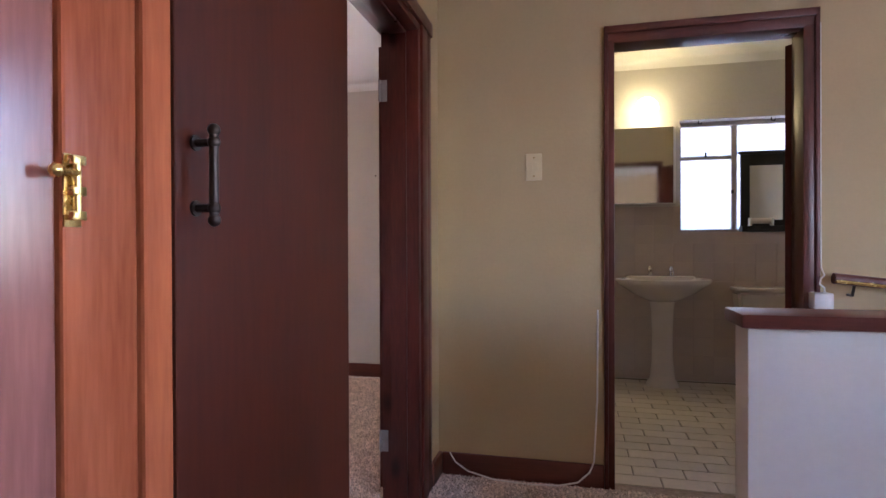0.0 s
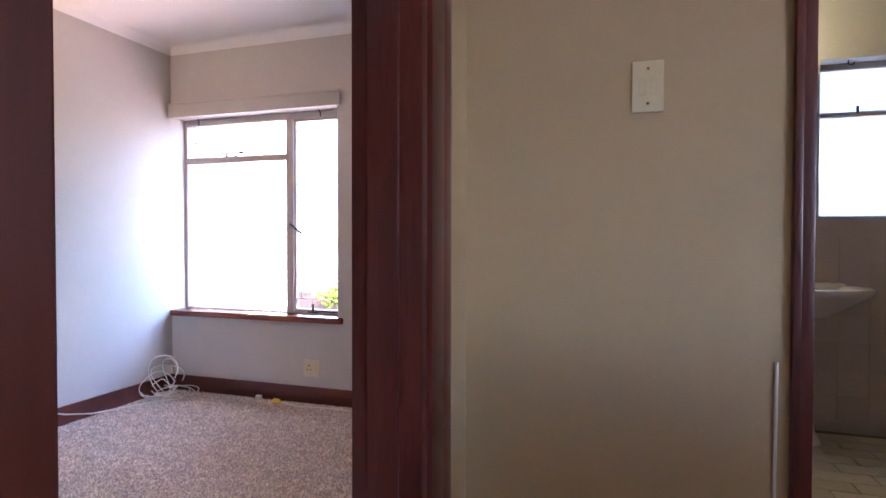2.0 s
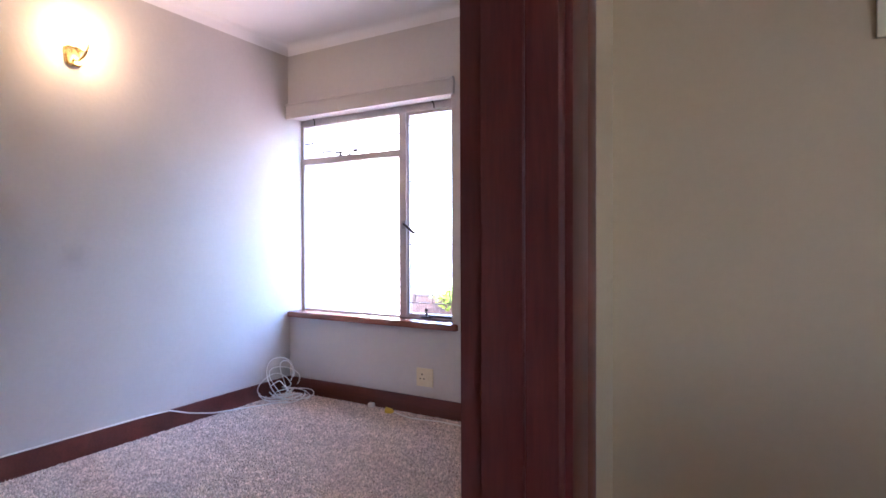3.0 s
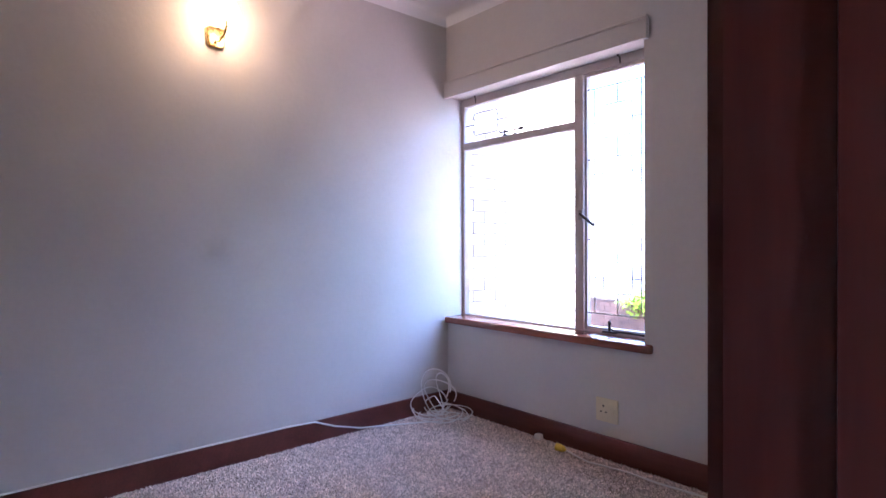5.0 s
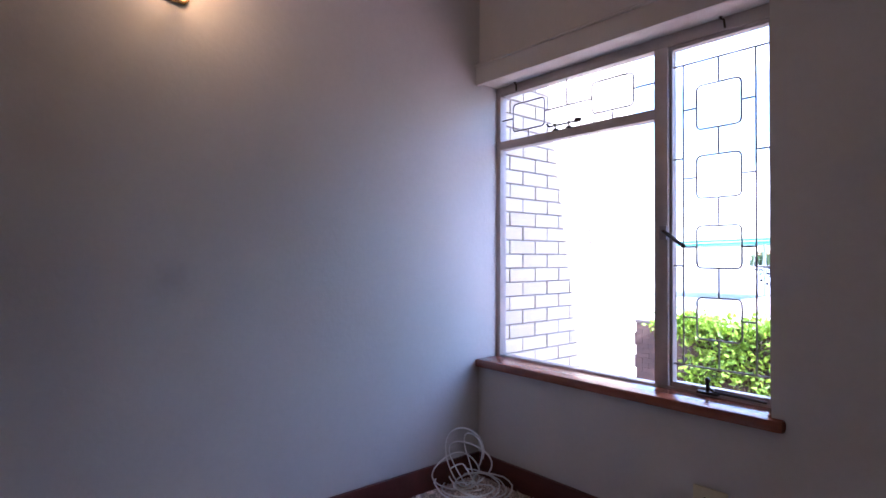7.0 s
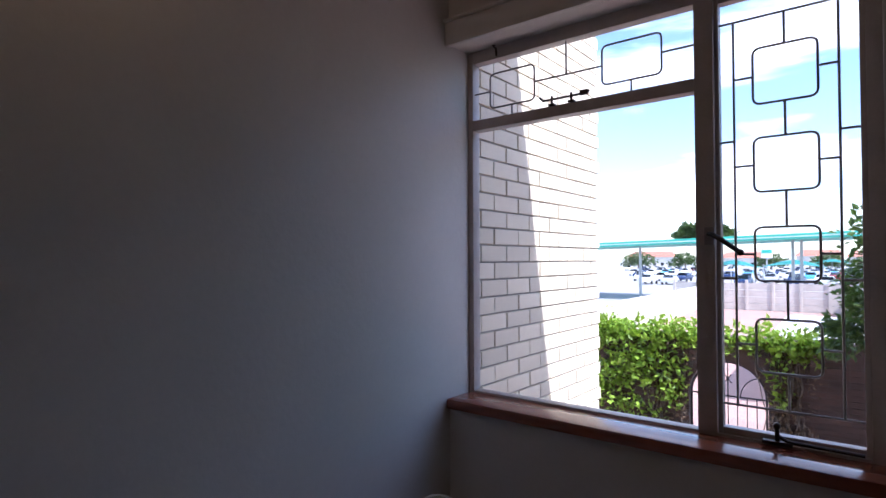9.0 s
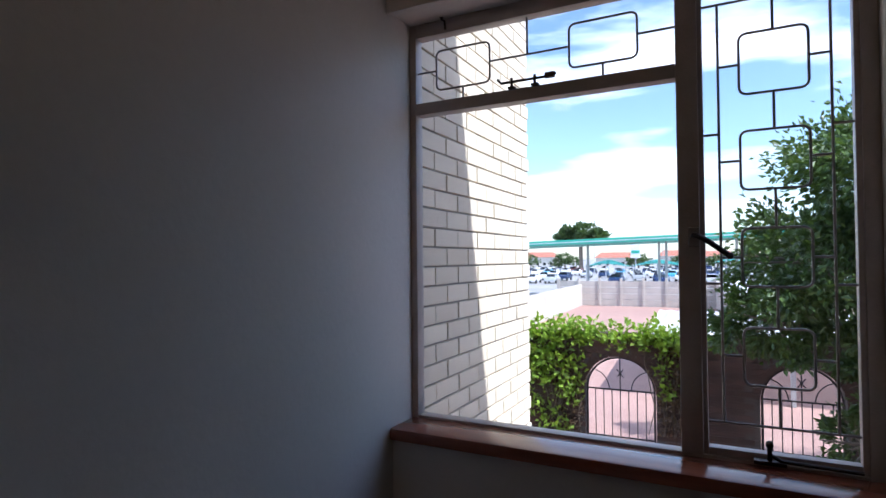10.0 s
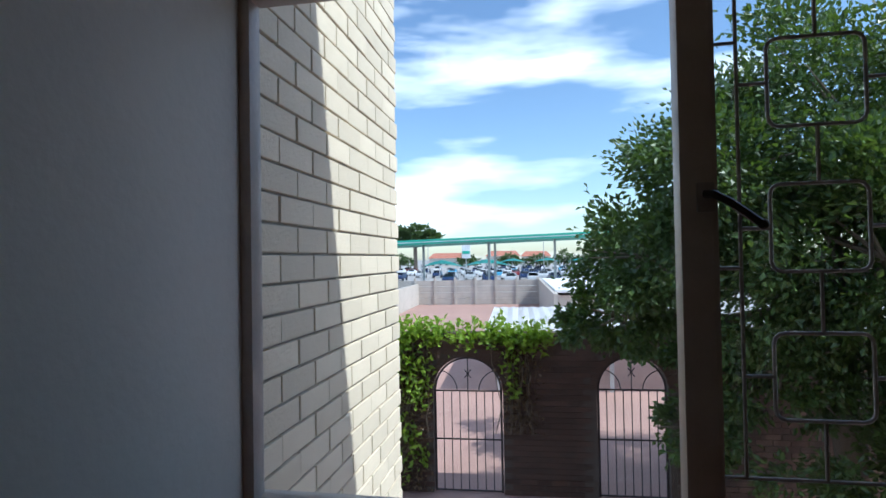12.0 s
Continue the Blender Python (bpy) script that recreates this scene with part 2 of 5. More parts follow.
M_GROUT = material("dark grout", (0.22, 0.19, 0.16), 0.9, vary=0.2, scale=30, bump=0.3)
M_MIRROR = material("mirror silver", (0.88, 0.89, 0.88), 0.02, 1.0, vary=0.0, bump=0.0)
M_BLACKWOOD = material("black painted wood", (0.012, 0.012, 0.014), 0.35, vary=0.2, scale=20, bump=0.1)
M_GLASS = pane_glass("window glass")
M_FROST = frosted("frosted window glass")
M_BRICK = material("cream painted brick", (0.66, 0.58, 0.45), 0.75, vary=0.10, scale=9, bump=0.6, bump_scale=130, rand=0.09)
M_BRICKJ = material("cream painted brick joined", (0.66, 0.58, 0.45), 0.75, vary=0.10, scale=9, bump=0.6, bump_scale=130, rand=0.09, island=True)
M_MORTAR = material("grey mortar", (0.30, 0.28, 0.25), 0.95, vary=0.2, scale=20, bump=0.6)
# red-brown brick, its colour darkened to carry the shade of the tree
M_DBRICK = material("red-brown garden brick in tree shade", (0.075, 0.042, 0.030), 0.85, vary=0.25, scale=6, bump=0.6, bump_scale=90, rand=0.3, island=True)
M_DMORTAR = material("dull mortar", (0.10, 0.08, 0.065), 0.95, vary=0.2, scale=20, bump=0.5)
M_IRON = material("rusty black iron", (0.05, 0.04, 0.04), 0.55, 0.3, vary=0.3, scale=30, bump=0.3)
M_PAVE = material("pinkish brick paving", (0.36, 0.22, 0.18), 0.85, vary=0.18, scale=0.6, bump=0.4, bump_scale=12)
M_LOT = material("pale car park tarmac", (0.30, 0.29, 0.28), 0.9, vary=0.2, scale=0.12, bump=0.3, bump_scale=5)
M_CONC = material("precast concrete", (0.48, 0.43, 0.38), 0.9, vary=0.2, scale=1.4, bump=0.4, bump_scale=20)
M_WROOF = material("white roof sheeting", (0.78, 0.78, 0.78), 0.5, vary=0.1, scale=1.0, bump=0.2)
M_GREEN = material("green painted fascia", (0.05, 0.42, 0.30), 0.45, vary=0.08, scale=1.0, bump=0.05)
M_TEAL = material("teal shade cloth", (0.06, 0.33, 0.30), 0.8, vary=0.1, scale=2.0, bump=0.2)
M_POST = material("grey steel post", (0.45, 0.45, 0.45), 0.5, 0.2, vary=0.1, bump=0.05)
M_WALLFAR = material("pale plaster", (0.66, 0.62, 0.56), 0.9, vary=0.1, scale=0.5, bump=0.1)
M_REDROOF = material("red tile roof", (0.38, 0.15, 0.10), 0.8, vary=0.2, scale=1.5, bump=0.3, bump_scale=10)
M_BARK = material("grey-brown bark", (0.20, 0.16, 0.12), 0.9, vary=0.35, scale=12, bump=0.9, bump_scale=40, stretch=(1, 1, 0.3))
M_LEAF = leafy("glossy dark green leaf", (0.066, 0.112, 0.030))
M_IVY = leafy("bright green creeper leaf", (0.22, 0.33, 0.045))
M_DRY = leafy("dry creeper leaf", (0.13, 0.085, 0.05))
M_FAR = leafy("distant foliage", (0.06, 0.10, 0.035))
M_BULB = glowing("lit opal glass, yellow", (1.0, 0.80, 0.36), 0.7)
M_SHADE = glowing("lit frosted glass shade", (1.0, 0.78, 0.46), 1.0)
M_TYRE = material("black rubber", (0.02, 0.02, 0.02), 0.8, vary=0.1, bump=0.1)
M_CARGLASS = material("dark car glass", (0.02, 0.025, 0.03), 0.06, vary=0.05, bump=0.0)


# ---- builders ----
def box(bm, a, b, bevel=0.0):
    """A box between two corners, with bevelled edges where asked."""
    a, b = Vector(a), Vector(b)
    r = bmesh.ops.create_cube(bm, size=1, matrix=Matrix.Translation((a + b) / 2) @ Matrix.Diagonal((*[abs(v) for v in (b - a)], 1)))
    if bevel:
        es = {e for v in r["verts"] for e in v.link_edges}
        bmesh.ops.bevel(bm, geom=list(es), offset=bevel, segments=2, affect="EDGES", profile=0.6)


def boxes(*pairs, bevel=0.0):
    bm = bmesh.new()
    for a, b in pairs:
        box(bm, a, b, bevel)
    return bm


def rod(bm, a, b, r0, r1=None, seg=10):
    a, b = Vector(a), Vector(b)
    r1 = r0 if r1 is None else r1
    m = Matrix.Translation((a + b) / 2) @ (b - a).to_track_quat("Z", "Y").to_matrix().to_4x4()
    bmesh.ops.create_cone(bm, cap_ends=True, segments=seg, radius1=r0, radius2=r1, depth=(b - a).length, matrix=m)


def tube(bm, pts, r, seg=8, closed=False):
    """A bent round bar along points."""
    pts = [Vector(p) for p in pts]
    n, rings, up = len(pts), [], None
    for i, p in enumerate(pts):
        nxt = pts[(i + 1) % n] if closed or i < n - 1 else p
        prv = pts[i - 1] if closed or i > 0 else p
        d = (nxt - prv).normalized()
        if up is None:
            up = d.orthogonal().normalized()
        up = (up - d * up.dot(d)).normalized()
        side = d.cross(up)
        rings.append([bm.verts.new(p + (up * math.cos(a) + side * math.sin(a)) * r) for a in (math.tau * k / seg for k in range(seg))])
    for i in range(n if closed else n - 1):
        A, B = rings[i], rings[(i + 1) % n]
        for k in range(seg):
            bm.faces.new((A[k], A[(k + 1) % seg], B[(k + 1) % seg], B[k]))
    if not closed:
        bm.faces.new(rings[0][::-1])
        bm.faces.new(rings[-1])


def lathe(bm, profile, centre, seg=24, sx=1.0, sy=1.0):
    """A turned shape from (radius, height) pairs."""
    c, rings = Vector(centre), []
    for r, z in profile:
        rings.append([bm.verts.new(c + Vector((max(r, 1e-4) * sx * math.cos(a), max(r, 1e-4) * sy * math.sin(a), z))) for a in (math.tau * k / seg for k in range(seg))])
    for A, B in zip(rings, rings[1:]):
        for k in range(seg):
            bm.faces.new((A[k], A[(k + 1) % seg], B[(k + 1) % seg], B[k]))
    bm.faces.new(rings[0][::-1])
    bm.faces.new(rings[-1])


def finish(name, bm, mat, smooth=False):
    bmesh.ops.recalc_face_normals(bm, faces=bm.faces[:])
    me = bpy.data.meshes.new(name)
    bm.to_mesh(me)
    bm.free()
    me.materials.append(mat)
    if smooth:
        for p in me.polygons:
            p.use_smooth = True
        me.set_sharp_from_angle(angle=radians(40))
    return new(name, me)


def part(name, bm, mat, parent, label="", smooth=False):
    ob = finish(name, bm, mat, smooth)
    ob.parent = parent
    if label:
        ob["label"] = label
    return ob


def thing(name, label, category, group="", kind=""):
    return tagged(new(name), label, category, group, kind)


def structure(name, bm, mat, label, category, smooth=False):
    return tagged(finish(name, bm, mat, smooth), label, category, kind="structure")


def leaf_mesh(name, places, size, mat, rng):
    """Many small folded leaves at places (points with outward directions)."""
    vs, fs = [], []
    for p, d in places:
        s = size * rng.uniform(0.6, 1.3)
        d = (Vector(d).normalized() + Vector((rng.uniform(-1, 1), rng.uniform(-1, 1), rng.uniform(-1.1, 0.7))) * 0.9).normalized()
        side = d.cross(Vector((rng.uniform(-1, 1), rng.uniform(-1, 1), rng.uniform(-1, 1)))).normalized()
        nrm = d.cross(side)
        p = Vector(p)
        i = len(vs)
        vs += [p, p + d * s * 0.5 + side * s * 0.28 + nrm * s * 0.08, p + d * s - nrm * s * 0.1, p + d * s * 0.5 - side * s * 0.28 + nrm * s * 0.08]
        fs += [(i, i + 1, i + 2), (i, i + 2, i + 3)]
    me = bpy.data.meshes.new(name)
    me.from_pydata([tuple(v) for v in vs], [], fs)
    me.materials.append(mat)
    return new(name, me)


# ---- large structure ----
XH, XB = -0.42, -0.585          # landing and bedroom faces of the wall between them
YD0, YD1 = 1.35, 2.14          # bedroom doorway
YS = 2.50                      # landing wall with the switch
XL, YW, YO = -3.028, 4.172, 4.42   # bedroom left wall, window wall inside and outside
WX0, WX1, WZ0, WZ1 = -3.045, -1.724, 0.556, 1.928   # bedroom window opening
BY = 4.70                      # bathroom back wall
GROUND = -2.55

structure("wall_landing_west", boxes(((XB, -2.5, 0), (XH, YD0 - 0.0, 2.52)), ((XB, YD0, 2.04), (XH, YD1 + 0.046, 2.52)), ((XB, YD1 + 0.046, 0), (XH, YS + 0.11, 2.52))), M_HALL, "cream painted plaster wall beside the landing doorway", "wall")
structure("wall_landing_north", boxes(((XH, YS, 0), (0.37, YS + 0.11, 2.52)), ((0.37, YS, 2.03), (1.17, YS + 0.11, 2.52)), ((1.17, YS, 0), (2.22, YS + 0.11, 2.52)), ((2.22, YS, 0), (2.92, YS + 0.11, 0.9)), ((2.22, YS, 2.2), (2.92, YS + 0.11, 2.52)), ((2.92, YS, 0), (3.1, YS + 0.11, 2.52))), M_HALL, "cream painted plaster wall with a light switch", "wall")
structure("wall_landing_east", boxes(((3.0, -2.5, -2.5), (3.12, -1.0, 2.52)), ((3.0, -0.1, -2.5), (3.12, YS, 2.52)), ((3.0, -1.0, -2.5), (3.12, -0.1, 1.0)), ((3.0, -1.0, 2.0), (3.12, -0.1, 2.52))), M_HALL, "plain cream landing wall", "wall")
structure("wall_landing_south", boxes(((XB, -2.62, 0), (3.12, -2.5, 2.52))), M_HALL, "plain cream landing wall", "wall")
structure("wall_bedroom_west", boxes(((XL - 0.22, -0.4, GROUND), (XL, 4.343, 2.75))), M_BEDW, "off-white painted bedroom wall with a faint smudge", "wall")
structure("wall_bedroom_south", boxes(((XL, -0.52, 0), (XB, -0.4, 2.5))), M_BED, "plain off-white bedroom wall", "wall")
structure("wall_bedroom_north", boxes(((WX0, YW, GROUND), (WX1, YO, WZ0)), ((WX0, YW, WZ1), (WX1, YO, 2.75)), ((WX1, YW, GROUND), (-0.41, YO, 2.75))), M_BED, "off-white painted bedroom wall under and beside the window", "wall")
structure("wall_bathroom_west", boxes(((-0.41, YS + 0.11, 0), (-0.29, BY + 0.2, 2.62))), M_BED, "plain painted bathroom wall", "wall")
structure("wall_bedroom_east", boxes(((-0.63, YS + 0.11, 0), (-0.41, YW, 2.52))), M_BED, "off-white bedroom wall beside the open door", "wall")
structure("wall_bathroom_north", boxes(((-0.29, BY, GROUND), (1.04, BY + 0.2, 2.75)), ((1.04, BY, GROUND), (1.965, BY + 0.2, 1.19)), ((1.04, BY, 2.09), (1.965, BY + 0.2, 2.75)), ((1.965, BY, GROUND), (2.16, BY + 0.2, 2.75))), M_BED, "cream painted bathroom wall above the tiles", "wall")
structure("wall_bathroom_east", boxes(((2.03, YS + 0.11, 0), (2.16, BY, 2.62))), M_BED, "painted bathroom side wall", "wall")
structure("floor_landing", boxes(((XB, -2.5, -0.12), (3.0, YS + 0.05, 0.0))), M_CARPET, "brown flecked carpet on the landing", "floor")
structure("floor_bedroom", boxes(((XL, -0.4, -0.12), (XB, YW, 0.020))), M_CARPET, "cream flecked carpet on the bedroom floor", "floor")
floor_bath = structure("floor_bathroom", boxes(((-0.29, YS + 0.05, -0.12), (2.03, BY, -0.008))), M_GROUT, "cream rectangular tiles on the bathroom floor", "floor")
structure("ceiling_landing", boxes(((XB - 0.0, -2.6, 2.52), (3.12, YS + 0.05, 2.62))), M_CEIL, "white painted landing ceiling", "ceiling")


def cove(x0, y0, x1, y1, z, s):
    """A hollow cornice round a room."""
    bm = bmesh.new()
    prof = [(0.0, -s), (0.12 * s, -0.6 * s), (0.35 * s, -0.28 * s), (0.65 * s, -0.1 * s), (s, 0.0)]
    rings = [[bm.verts.new(p) for p in ((x0 + o, y0 + o, z + d), (x1 - o, y0 + o, z + d), (x1 - o, y1 - o, z + d), (x0 + o, y1 - o, z + d))] for o, d in prof]
    for A, B in zip(rings, rings[1:]):
        for k in range(4):
            bm.faces.new((A[k], A[(k + 1) % 4], B[(k + 1) % 4], B[k]))
    return bm


bm = boxes(((XL, -0.4, 2.415), (XB, YW, 2.53)))
structure("ceiling_bedroom", bm, M_CEIL, "white painted bedroom ceiling", "ceiling")
structure("cornice_bedroom", cove(XL, -0.4, XB, YW, 2.413, 0.06), M_CEIL, "white plaster cornice round the bedroom", "cornice", True)
structure("ceiling_bathroom", boxes(((-0.29, YS + 0.11, 2.60), (2.03, BY, 2.70))), M_CEIL, "white bathroom ceiling", "ceiling")
structure("cornice_bathroom", cove(-0.29, YS + 0.11, 2.03, BY, 2.598, 0.075), M_CEIL, "white plaster cornice round the bathroom", "cornice", True)
structure("roof", boxes(((XL - 0.6, -3.0, 2.76), (4.6, 4.575, 2.86)), ((-0.4, 4.575, 2.76), (4.6, 5.2, 2.86)), ((-6.2, -3.0, 2.90), (-2.9, 6.1, 3.0))), M_WROOF, "pale sheet roof with a shallow eave", "roof")


def skirting(name, a, b, mat=M_SKIRT, h=0.105):
    """A skirting board with a rounded top; a to b are plan corners of its back and front faces."""
    bm = bmesh.new()
    box(bm, (*a, -0.002), (*b, h), 0.005)
    structure(name, bm, mat, "red-brown stained timber skirting board", "skirting", True)


skirting("baseboard_bedroom_west", (XL, 0.2), (XL + 0.018, YW), h=0.128)
skirting("baseboard_bedroom_north", (XL + 0.018, YW - 0.018), (XB, YW), h=0.128)
skirting("baseboard_landing_north", (XH + 0.02, YS - 0.018), (0.345, YS))
skirting("baseboard_landing_corner", (XH, 2.335), (XH + 0.018, YS))
skirting("baseboard_bedroom_east", (XB - 0.018, 2.95), (XB, YW - 0.018))


# ---- landing ----
def door_lining(name, label, lining, arch_front, hinges):
    t = thing(name, label, "door frame", kind="structure")
    for n, a, b, m in lining + arch_front:
        part(n, boxes((a, b), bevel=0.004), m, t, smooth=True)
    for a, b in hinges:
        h = bmesh.new()
        box(h, a, b, 0.001)
        c = ((a[0] + b[0]) / 2, a[1] - 0.004, a[2])
        rod(h, (c[0] - 0.018, c[1], a[2]), (c[0] - 0.018, c[1], b[2]), 0.006)
        part("hinge", h, M_BAR, t, "dull metal butt hinge", True)
    return t


# bedroom doorway: lining, stop and moulded faces
door_lining("door_frame_bedroom", "dark red stained timber frame round the bedroom doorway",
            [("jamb", (XB + 0.008, YD1, 0), (XH + 0.006, YD1 + 0.05, 2.03), M_FRAME),
             ("jamb", (XB - 0.003, YD0 - 0.05, 0), (XH + 0.006, YD0, 2.03), M_FRAME),
             ("head", (XB - 0.003, YD0 - 0.05, 1.99), (XH + 0.006, YD1 + 0.05, 2.04), M_FRAME),
             ("door_stop", (XB + 0.05, YD1 - 0.012, 0), (XB + 0.12, YD1 + 0.002, 1.99), M_FRAME),
             ("door_stop", (XB + 0.05, YD0 - 0.002, 0), (XB + 0.12, YD0 + 0.012, 1.99), M_FRAME),
             ("door_stop", (XB + 0.05, YD0, 1.978), (XB + 0.12, YD1, 1.992), M_FRAME)],
            [("architrave", (XH - 0.004, YD1 + 0.03, 0), (XH + 0.018, YD1 + 0.115, 2.085), M_FRAME),
             ("architrave", (XH - 0.004, YD1 + 0.115, 0), (XH + 0.012, YD1 + 0.19, 2.085), M_FRAME),
             ("architrave", (XH - 0.004, YD0 - 0.048, 0), (XH + 0.014, YD0 - 0.002, 2.075), M_FRAME),
             ("architrave", (XH - 0.004, YD0 - 0.032, 2.02), (XH + 0.022, YD1 + 0.185, 2.08), M_FRAME)],
            [((XB + 0.008, YD1 - 0.003, 0.22), (XB + 0.034, YD1 + 0.004, 0.31)), ((XB + 0.008, YD1 - 0.003, 1.70), (XB + 0.034, YD1 + 0.004, 1.79))])


def knob_handle(parent, at, out, mat):
    bm = bmesh.new()
    a, o = Vector(at), Vector(out)
    rod(bm, a, a + o * 0.008, 0.025, seg=20)
    rod(bm, a, a + o * 0.04, 0.009, seg=12)
    bmesh.ops.create_uvsphere(bm, u_segments=16, v_segments=10, radius=0.025, matrix=Matrix.Translation(a + o * 0.055))
    part("door_knob", bm, mat, parent, "round door knob", True)


door = thing("door_1", "dark mahogany flush door folded fully back against the bedroom wall", "door", kind="structure")
part("door_leaf", boxes(((XB - 0.036, YD1 + 0.09, 0.012), (XB - 0.004, YD1 + 0.83, 1.965)), bevel=0.002), M_FRAME, door)
knob_handle(door, (XB - 0.036, YD1 + 0.77, 1.0), (-1, 0, 0), M_BRASS)


def pull_handle(parent, x, y, z0, z1):
    """A turned pull on two stand-offs."""
    bm = bmesh.new()
    for z in (z0 + 0.024, z1 - 0.024):
        rod(bm, (x, y, z), (x + 0.034, y, z), 0.0065, seg=12)
        rod(bm, (x, y, z), (x + 0.004, y, z), 0.013, seg=16)
    rod(bm, (x + 0.036, y, z0 + 0.012), (x + 0.036, y, z1 - 0.012), 0.0075, seg=14)
    for z in (z0 + 0.004, z1 - 0.004, z0 + 0.024, z1 - 0.024):
        bmesh.ops.create_uvsphere(bm, u_segments=12, v_segments=8, radius=0.0105, matrix=Matrix.Translation((x + 0.036, y, z)))
    part("handle", bm, M_DARKMETAL, parent, "dark bronze pull handle", True)


# built-in cupboard along the landing
cup = thing("built_in_cupboard", "dark mahogany full-height landing cupboard beside the bedroom doorway", "cupboard")
part("body", boxes(((XH + 0.0, -1.2, 0.0), (XH + 0.012, 1.345, 2.5))), M_FRAME, cup)
d1 = part("door", boxes(((XH + 0.012, 0.666, 0.05), (XH + 0.034, 1.342, 2.46)), bevel=0.003), M_DOOR, cup, "dark mahogany cupboard door with a bronze pull")
pull_handle(d1, XH + 0.034, 0.713, 1.130, 1.285)
part("stile", boxes(((XH + 0.012, 0.600, 0.0), (XH + 0.036, 0.659, 2.5)), bevel=0.006), M_ORANGE, cup, "glossy reddish timber stile")
d2 = part("door", boxes(((XH + 0.012, 0.470, 0.05), (XH + 0.036, 0.588, 2.46)), bevel=0.005), M_ORANGE, cup, "glossy orange-red varnished door edge")
d3 = part("door", boxes(((XH + 0.012, -0.35, 0.05), (XH + 0.032, 0.464, 2.46)), bevel=0.004), M_GLOSS, cup, "glossy varnished cupboard door")
bm = bmesh.new()
box(bm, (XH + 0.036, 0.470, 1.116), (XH + 0.039, 0.494, 1.206), 0.001)
for z in (1.130, 1.160, 1.198):
    box(bm, (XH + 0.038, 0.472, z - 0.006), (XH + 0.050, 0.492, z + 0.006), 0.002)
rod(bm, (XH + 0.046, 0.482, 1.125), (XH + 0.046, 0.482, 1.201), 0.0045)
rod(bm, (XH + 0.046, 0.482, 1.182), (XH + 0.050, 0.452, 1.182), 0.005)
bmesh.ops.create_uvsphere(bm, u_segments=12, v_segments=8, radius=0.009, matrix=Matrix.Translation((XH + 0.050, 0.450, 1.182)))
part("barrel_bolt", bm, M_BRASS, d2, "small polished brass barrel bolt", True)


def switch_plate(name, label, x0, x1, z0, z1, y, rockers):
    t = thing(name, label, "switch")
    part("plate", boxes(((x0, y - 0.009, z0), (x1, y, z1)), bevel=0.003), M_IVORY, t, smooth=True)
    zc, xc = (z0 + z1) / 2, (x0 + x1) / 2
    for dx in rockers:
        part("rocker", boxes(((xc + dx - 0.007, y - 0.014, zc - 0.02), (xc + dx + 0.007, y - 0.008, zc + 0.02)), bevel=0.002), M_IVORY, t, smooth=True)
    for z in (zc - 0.042, zc + 0.042):
        bm = bmesh.new()
        rod(bm, (xc, y - 0.011, z), (xc, y - 0.008, z), 0.0035, seg=10)
        part("screw", bm, M_BRASS, t)


switch_plate("light_switch", "ivory plastic double light switch on the cream wall", 0.0, 0.073, 1.389, 1.512, YS, (-0.012, 0.012))

# half wall of the stair, with its dark cap
structure("wall_stair_half", boxes(((0.66, 1.52, 0.0), (3.0, 1.64, 0.872)), bevel=0.006), M_BED, "low white plaster wall beside the stair", "wall", True)
cap = thing("stair_wall_cap", "dark glossy timber cap on the low stair wall", "cap")
part("board", boxes(((0.638, 1.49, 0.874), (3.0, 1.67, 0.912)), bevel=0.009), M_FRAMEH, cap, smooth=True)
rail = thing("stair_handrail", "dark wooden handrail with a brass strip descending beside the stair", "handrail")
bm = bmesh.new()
tube(bm, [(1.225, 2.44, 0.955), (1.5, 2.44, 0.925), (3.0, 2.44, 0.55)], 0.022, 10)
part("rail", bm, M_FRAMEH, rail, smooth=True)
bm = bmesh.new()
tube(bm, [(1.225, 2.418, 0.945), (1.5, 2.418, 0.915), (3.0, 2.418, 0.54)], 0.007, 8)
part("strip", bm, M_BRASS, rail, "thin brass strip", True)
for x, z in ((1.30, 0.945), (2.3, 0.722)):
    bm = bmesh.new()
    tube(bm, [(x, 2.44, z - 0.01), (x, 2.46, z - 0.06), (x, 2.5, z - 0.06)], 0.006)
    part("bracket", bm, M_DARKMETAL, rail, smooth=True)
plug = thing("plug_adaptor", "white plug adaptor with a short white cable on the wall", "adaptor")
part("body", boxes(((1.155, 2.43, 0.83), (1.225, YS - 0.001, 0.895)), bevel=0.006), M_WHITEPL, plug, smooth=True)
bm = bmesh.new()
tube(bm, [(1.20, 2.455, 0.89), (1.20, 2.455, 0.915), (1.185, 2.46, 0.93), (1.19, 2.465, 0.95), (1.205, 2.47, 0.965), (1.20, 2.49, 1.0), (1.2, 2.493, 1.5), (1.198, 2.493, 2.0)], 0.0035, 6)
part("cable", bm, M_WHITEPL, plug, smooth=True)

# white cable along the landing skirting
cable = thing("loose_cable", "thin white cable drooping across the landing skirting board", "cable")
bm = bmesh.new()
tube(bm, [(-0.36, 2.475, 0.11), (-0.33, 2.465, 0.07), (-0.27, 2.46, 0.035), (-0.15, 2.45, 0.012), (0.0, 2.445, 0.006), (0.15, 2.45, 0.012), (0.23, 2.46, 0.03), (0.28, 2.468, 0.075), (0.30, 2.478, 0.12), (0.315, 2.494, 0.4), (0.318, 2.494, 0.8)], 0.004, 8)
part("cord", bm, M_WHITEPL, cable, smooth=True)

